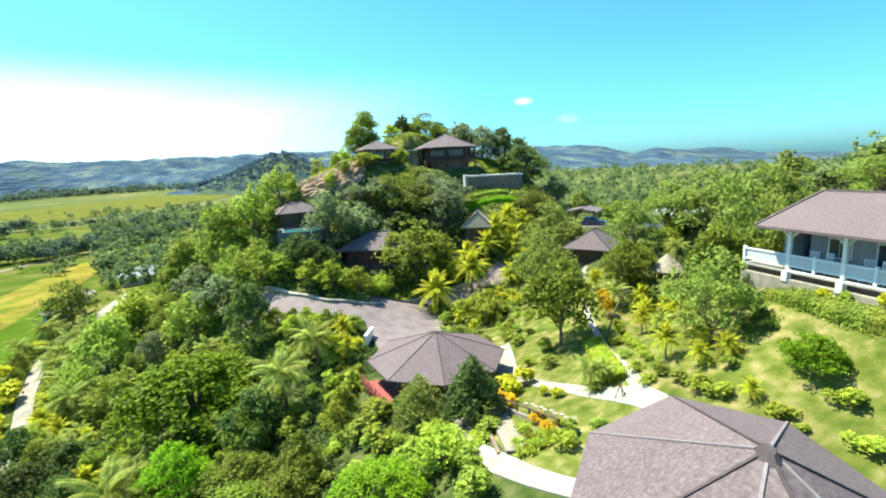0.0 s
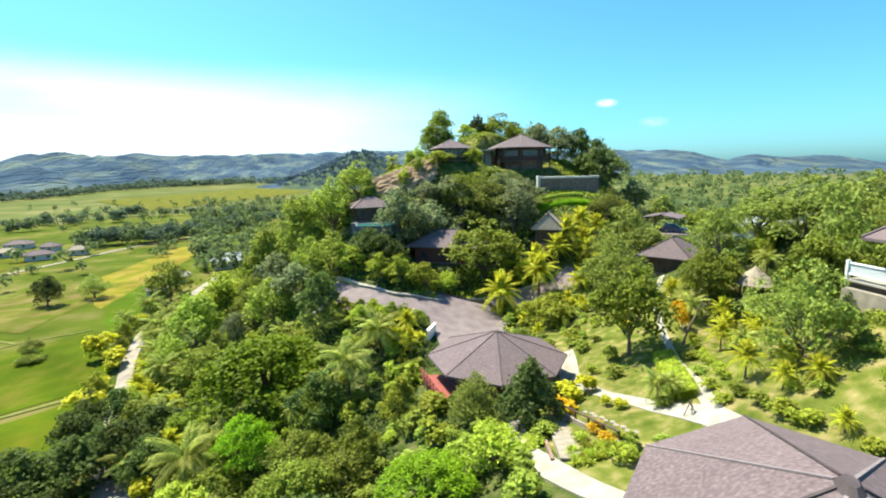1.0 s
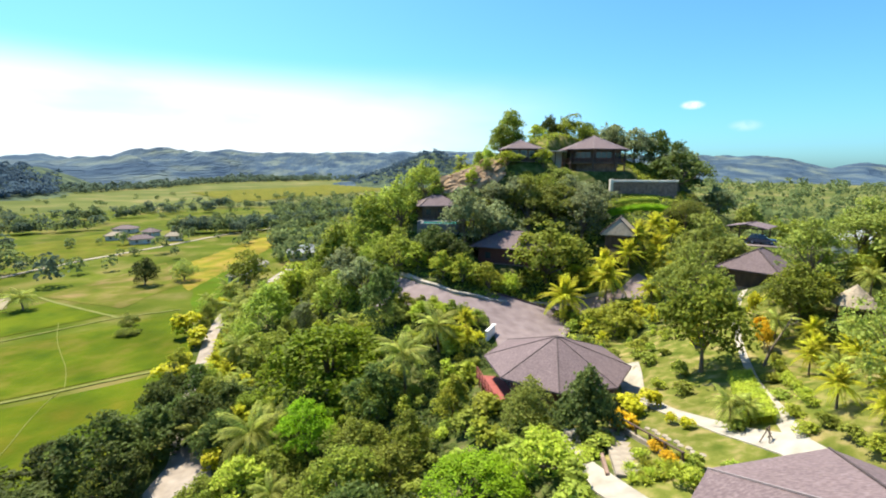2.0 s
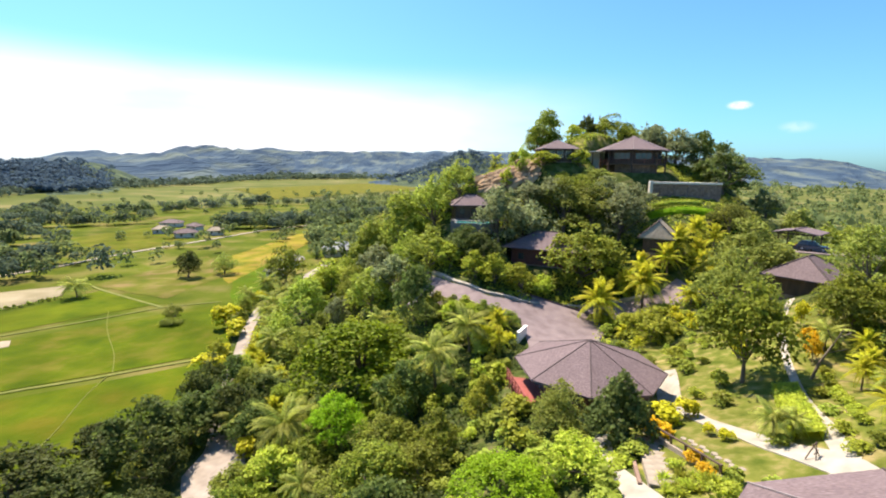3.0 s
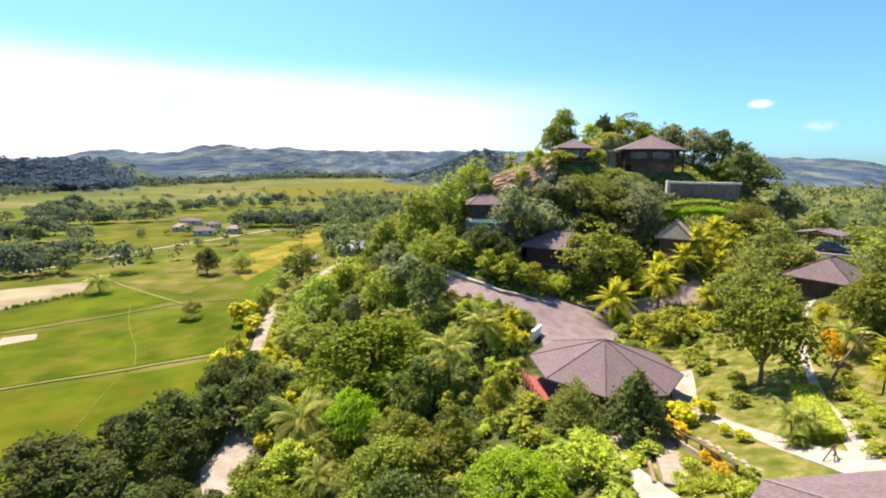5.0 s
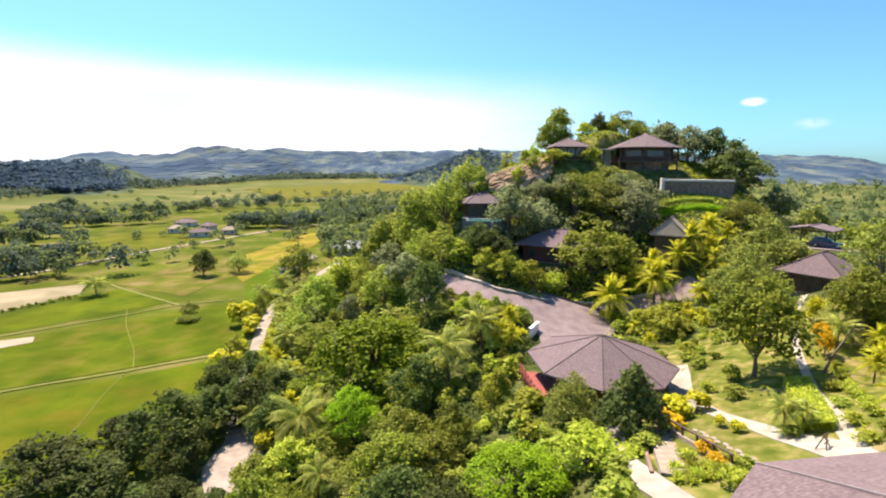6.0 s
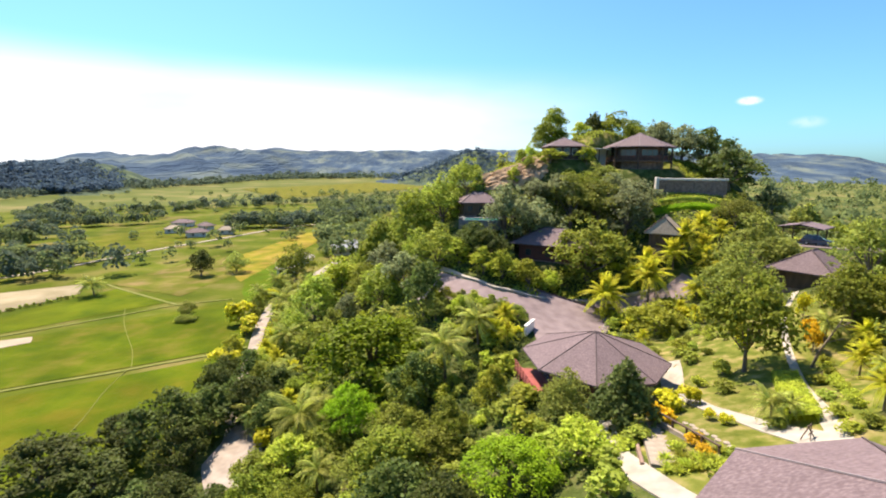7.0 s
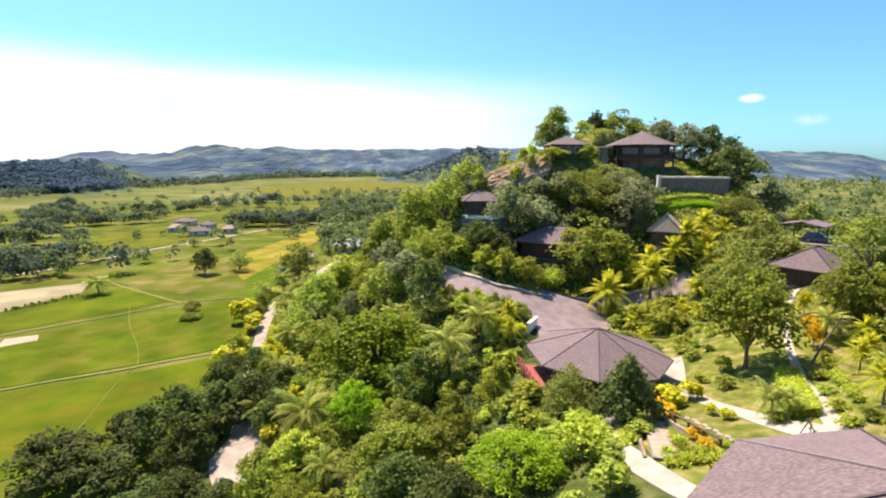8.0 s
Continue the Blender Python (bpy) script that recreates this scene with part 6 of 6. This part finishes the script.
for i in range(16):
    x, y = -26.5 + 6.0 * rng.uniform() - 5.0 * i / 15, 60.0 + 30.0 * i / 15
    s = rng.uniform(0.5, 0.8)
    plant(PROTO_GPALM if i % 3 else PROTO_YPALM, x, y, s, s, "young light green palm with upright fronds", "palm", "palms along the lane")
for x, y, s in ((7.2, 58.0, 0.8), (9.0, 61.5, 0.7), (5.3, 61.6, 0.75), (8.6, 56.0, 0.6)):
    plant(PROTO_YPALM, x, y, s, s, "yellow-green palm with arching fronds", "palm", "palms by the road")
for x, y, w in ((-0.6, 74.6, 3.4), (1.4, 72.0, 3.4), (3.4, 69.6, 3.2), (5.4, 67.4, 3.4), (7.4, 65.8, 3.2), (9.4, 64.6, 3.2), (11.2, 63.4, 2.8), (6.0, 65.0, 3.6), (3.2, 67.0, 3.6)):
    plant(PROTO_LIGHT if w > 3.3 else PROTO_NEAR, x, y, w, w * 0.85, "leafy green bush along the road's lower edge", "shrub", "undergrowth")
for x, y, w in ((6.2, 56.4, 2.6), (7.8, 60.2, 2.4), (10.0, 58.2, 2.2), (4.4, 59.4, 2.6), (9.8, 63.2, 2.0), (6.8, 63.4, 2.4)):
    plant(PROTO_YSHRUB if w < 2.3 else PROTO_SHRUB, x, y, w, w * 0.8, "yellow-green croton bush below the road", "shrub", "undergrowth")


def spiky_plant():
    """Rosette of long upright blades."""
    r = np.random.default_rng(141)
    ob = new("spiky_plant")
    v, f = [], []
    for i in range(46):
        a, up, L = i * 2.4, r.uniform(0.5, 1.3), r.uniform(0.6, 1.0)
        d = Vector((math.cos(a) * math.cos(up), math.sin(a) * math.cos(up), math.sin(up)))
        side = Vector((-math.sin(a), math.cos(a), 0)) * 0.05
        k = len(v)
        v += [d * 0.05 - side, d * L * 0.55 - side * 1.3, d * L + Vector((0, 0, -0.16 * L)), d * L * 0.55 + side * 1.3, d * 0.05 + side]
        f.append((k, k + 1, k + 2, k + 3, k + 4))
    rosette = new("rosette", mesh_of("rosette", v, f, M_LIGHT))
    rosette.parent = ob
    return ob


PROTO_SPIKY = [spiky_plant()]
ALL_PROTOS += PROTO_SPIKY
for i in range(26):
    u = (i + 0.5) / 26
    x, y = 13.9 + 3.6 * u + rng.uniform(-0.3, 0.3), 25.6 - 0.5 * u + rng.uniform(-1.5, 0.9)
    s = rng.uniform(0.55, 0.95)
    plant(PROTO_SPIKY, x, y, s, s, "spiky light green bedding plant by the steps", "plant", "bedding plants")


def bare_tree():
    """Leaning dead tree: bent pale trunk with a few thin boughs."""
    z = hz(32.3, 37.1)
    ob = thing("bare_tree", "leaning bare grey tree beside the footpath", "tree", pose(32.3, 37.1, z, 0, 0, -20))
    part("trunk", bars(((0, 0, -0.3), (0.5, 0.1, 1.5), 0.17), ((0.5, 0.1, 1.5), (1.3, 0.2, 3.2), 0.12), ((1.3, 0.2, 3.2), (1.8, 0.1, 4.6), 0.07)), M_BARK, ob)
    for a, b in (((0.5, 0.1, 1.5), (-0.4, 0.2, 2.9)), ((0.9, 0.15, 2.4), (2.1, -0.2, 3.0)), ((1.3, 0.2, 3.2), (0.8, 0.3, 4.4)), ((1.5, 0.15, 3.8), (2.4, 0.2, 4.3))):
        part("bough", bars((a, b, 0.05)), M_BARK, ob)


bare_tree()


def garden_trestle():
    """Crossed rustic poles with a cross bar."""
    z = hz(22.4, 24.6)
    ob = thing("garden_trestle", "rustic trestle of crossed dark poles beside the footpath", "trestle", pose(22.4, 24.6, z, 0, 0, 30) @ Matrix.Scale(0.75, 4))
    for a, b in (((-0.5, -0.2, -0.1), (0.35, 0.2, 1.25)), ((0.5, -0.2, -0.1), (-0.35, 0.2, 1.25)), ((-0.5, 0.5, -0.1), (0.3, 0.2, 1.2))):
        part("pole", bars((a, b, 0.07)), M_WOODDK, ob)
    part("cross_bar", bars(((-0.45, 0.0, 0.55), (0.45, 0.05, 0.62), 0.06)), M_WOODDK, ob)


garden_trestle()


def garden_shrub(x, y):
    w = rng.uniform(0.9, 2.2)
    if not free(x, y, w) or rng.uniform() < 0.35 or abs(x - 31.5 - (y - 38) * 0.62) < 1.6 or abs(x - 22.8) < 1.4:
        return 0
    u = rng.uniform()
    if u < 0.7:
        plant(PROTO_SHRUB, x, y, w, w * rng.uniform(0.6, 1.0), "rounded green garden shrub on the lawn", "shrub", "garden shrubs")
    elif u < 0.85:
        plant(PROTO_YSHRUB, x, y, w, w * 0.8, "bright yellow-leaved garden shrub", "shrub", "garden shrubs")
    else:
        s = rng.uniform(0.35, 0.55)
        plant(PROTO_YPALM, x, y, s, s, "small yellow-green garden palm with arching fronds", "palm", "garden palms")
    return 1


fill(33, 47, 30, 58, 2.6, lambda x, y: x > 33 + (y - 40) * 0.65, garden_shrub)
fill(23, 33, 15, 32, 2.4, lambda x, y: 25 < x + (y - 22) * 0.3 < 29, garden_shrub)
fill(24, 40, 44, 62, 3.0, lambda x, y: True, garden_shrub)
fill(24, 50, 58, 70, 2.6, lambda x, y: True, garden_shrub)
fill(-40, 12, 22, 76, 4.6, on_slope, slope_tree)
fill(-32, 66, 76, 128, 5.2, on_hill, slope_tree)
fill(52, 125, 22, 125, 7.0, lambda x, y: x + 0.4 * y > 74, wood_tree)
fill(46, 58, 28, 80, 5.0, lambda x, y: True, slope_tree)
fill(-30, 13, 22, 72, 2.9, on_slope, slope_shrub)
fill(-12, 60, 72, 108, 4.2, on_hill, slope_shrub)
fill(44, 75, 24, 66, 3.2, lambda x, y: True, slope_shrub)


def ground_cover(x0, x1, y0, y1, n, inside, size, material, label, seed, lift=0.08):
    """Low leaves and blades over the land, uncountable."""
    r = np.random.default_rng(seed)
    x, y = r.uniform(x0, x1, n), r.uniform(y0, y1, n)
    keep = inside(x, y)
    for cx, cy, cr in CLEAR[:36]:
        keep &= (x - cx) ** 2 + (y - cy) ** 2 > (cr - 0.6) ** 2
    x, y = x[keep], y[keep]
    patchy = fbm(x / 3, y / 3, 3, seed) > 0.36
    x, y = x[patchy], y[patchy]
    pos = np.stack([x, y, height(x, y) + lift + r.uniform(0, size, len(x))], 1)
    nrm = np.tile(np.array([0.0, 0.0, 0.9]), (len(x), 1))
    v, f = leaf_cloud(pos, nrm, size, 0.7, r)
    return tagged(new("ground_cover", mesh_of("ground_cover", v, f, material)), label, "ground cover", kind="stuff")


# The dark leaf here deepens the gaps, painting in shade between the trees.
ground_cover(-34, 13, 22, 80, 60000, lambda x, y: (x > -31 - 0.16 * (y - 60)) & (np.hypot(x + 25.4, y - 51.5) > 4.8) & (np.hypot(x + 23.6, y - 46) > 3.2) & (np.hypot(x + 22, y - 42) > 2.6) & (np.hypot(x + 26, y - 57) > 3.6), 0.20, M_DARK, "low undergrowth between the trees, darkened to suggest shade", 62)
ground_cover(-30, 66, 72, 126, 60000, lambda x, y: height(x, y) > -13, 0.28, M_MID, "low green undergrowth on the hill", 63)
ground_cover(-30, 66, 60, 126, 24000, lambda x, y: height(x, y) > -13, 0.24, M_LIGHT, "light green grasses on the hill", 64)

for ob in ALL_PROTOS:
    for o in (*ob.children_recursive, ob):
        bpy.data.objects.remove(o)
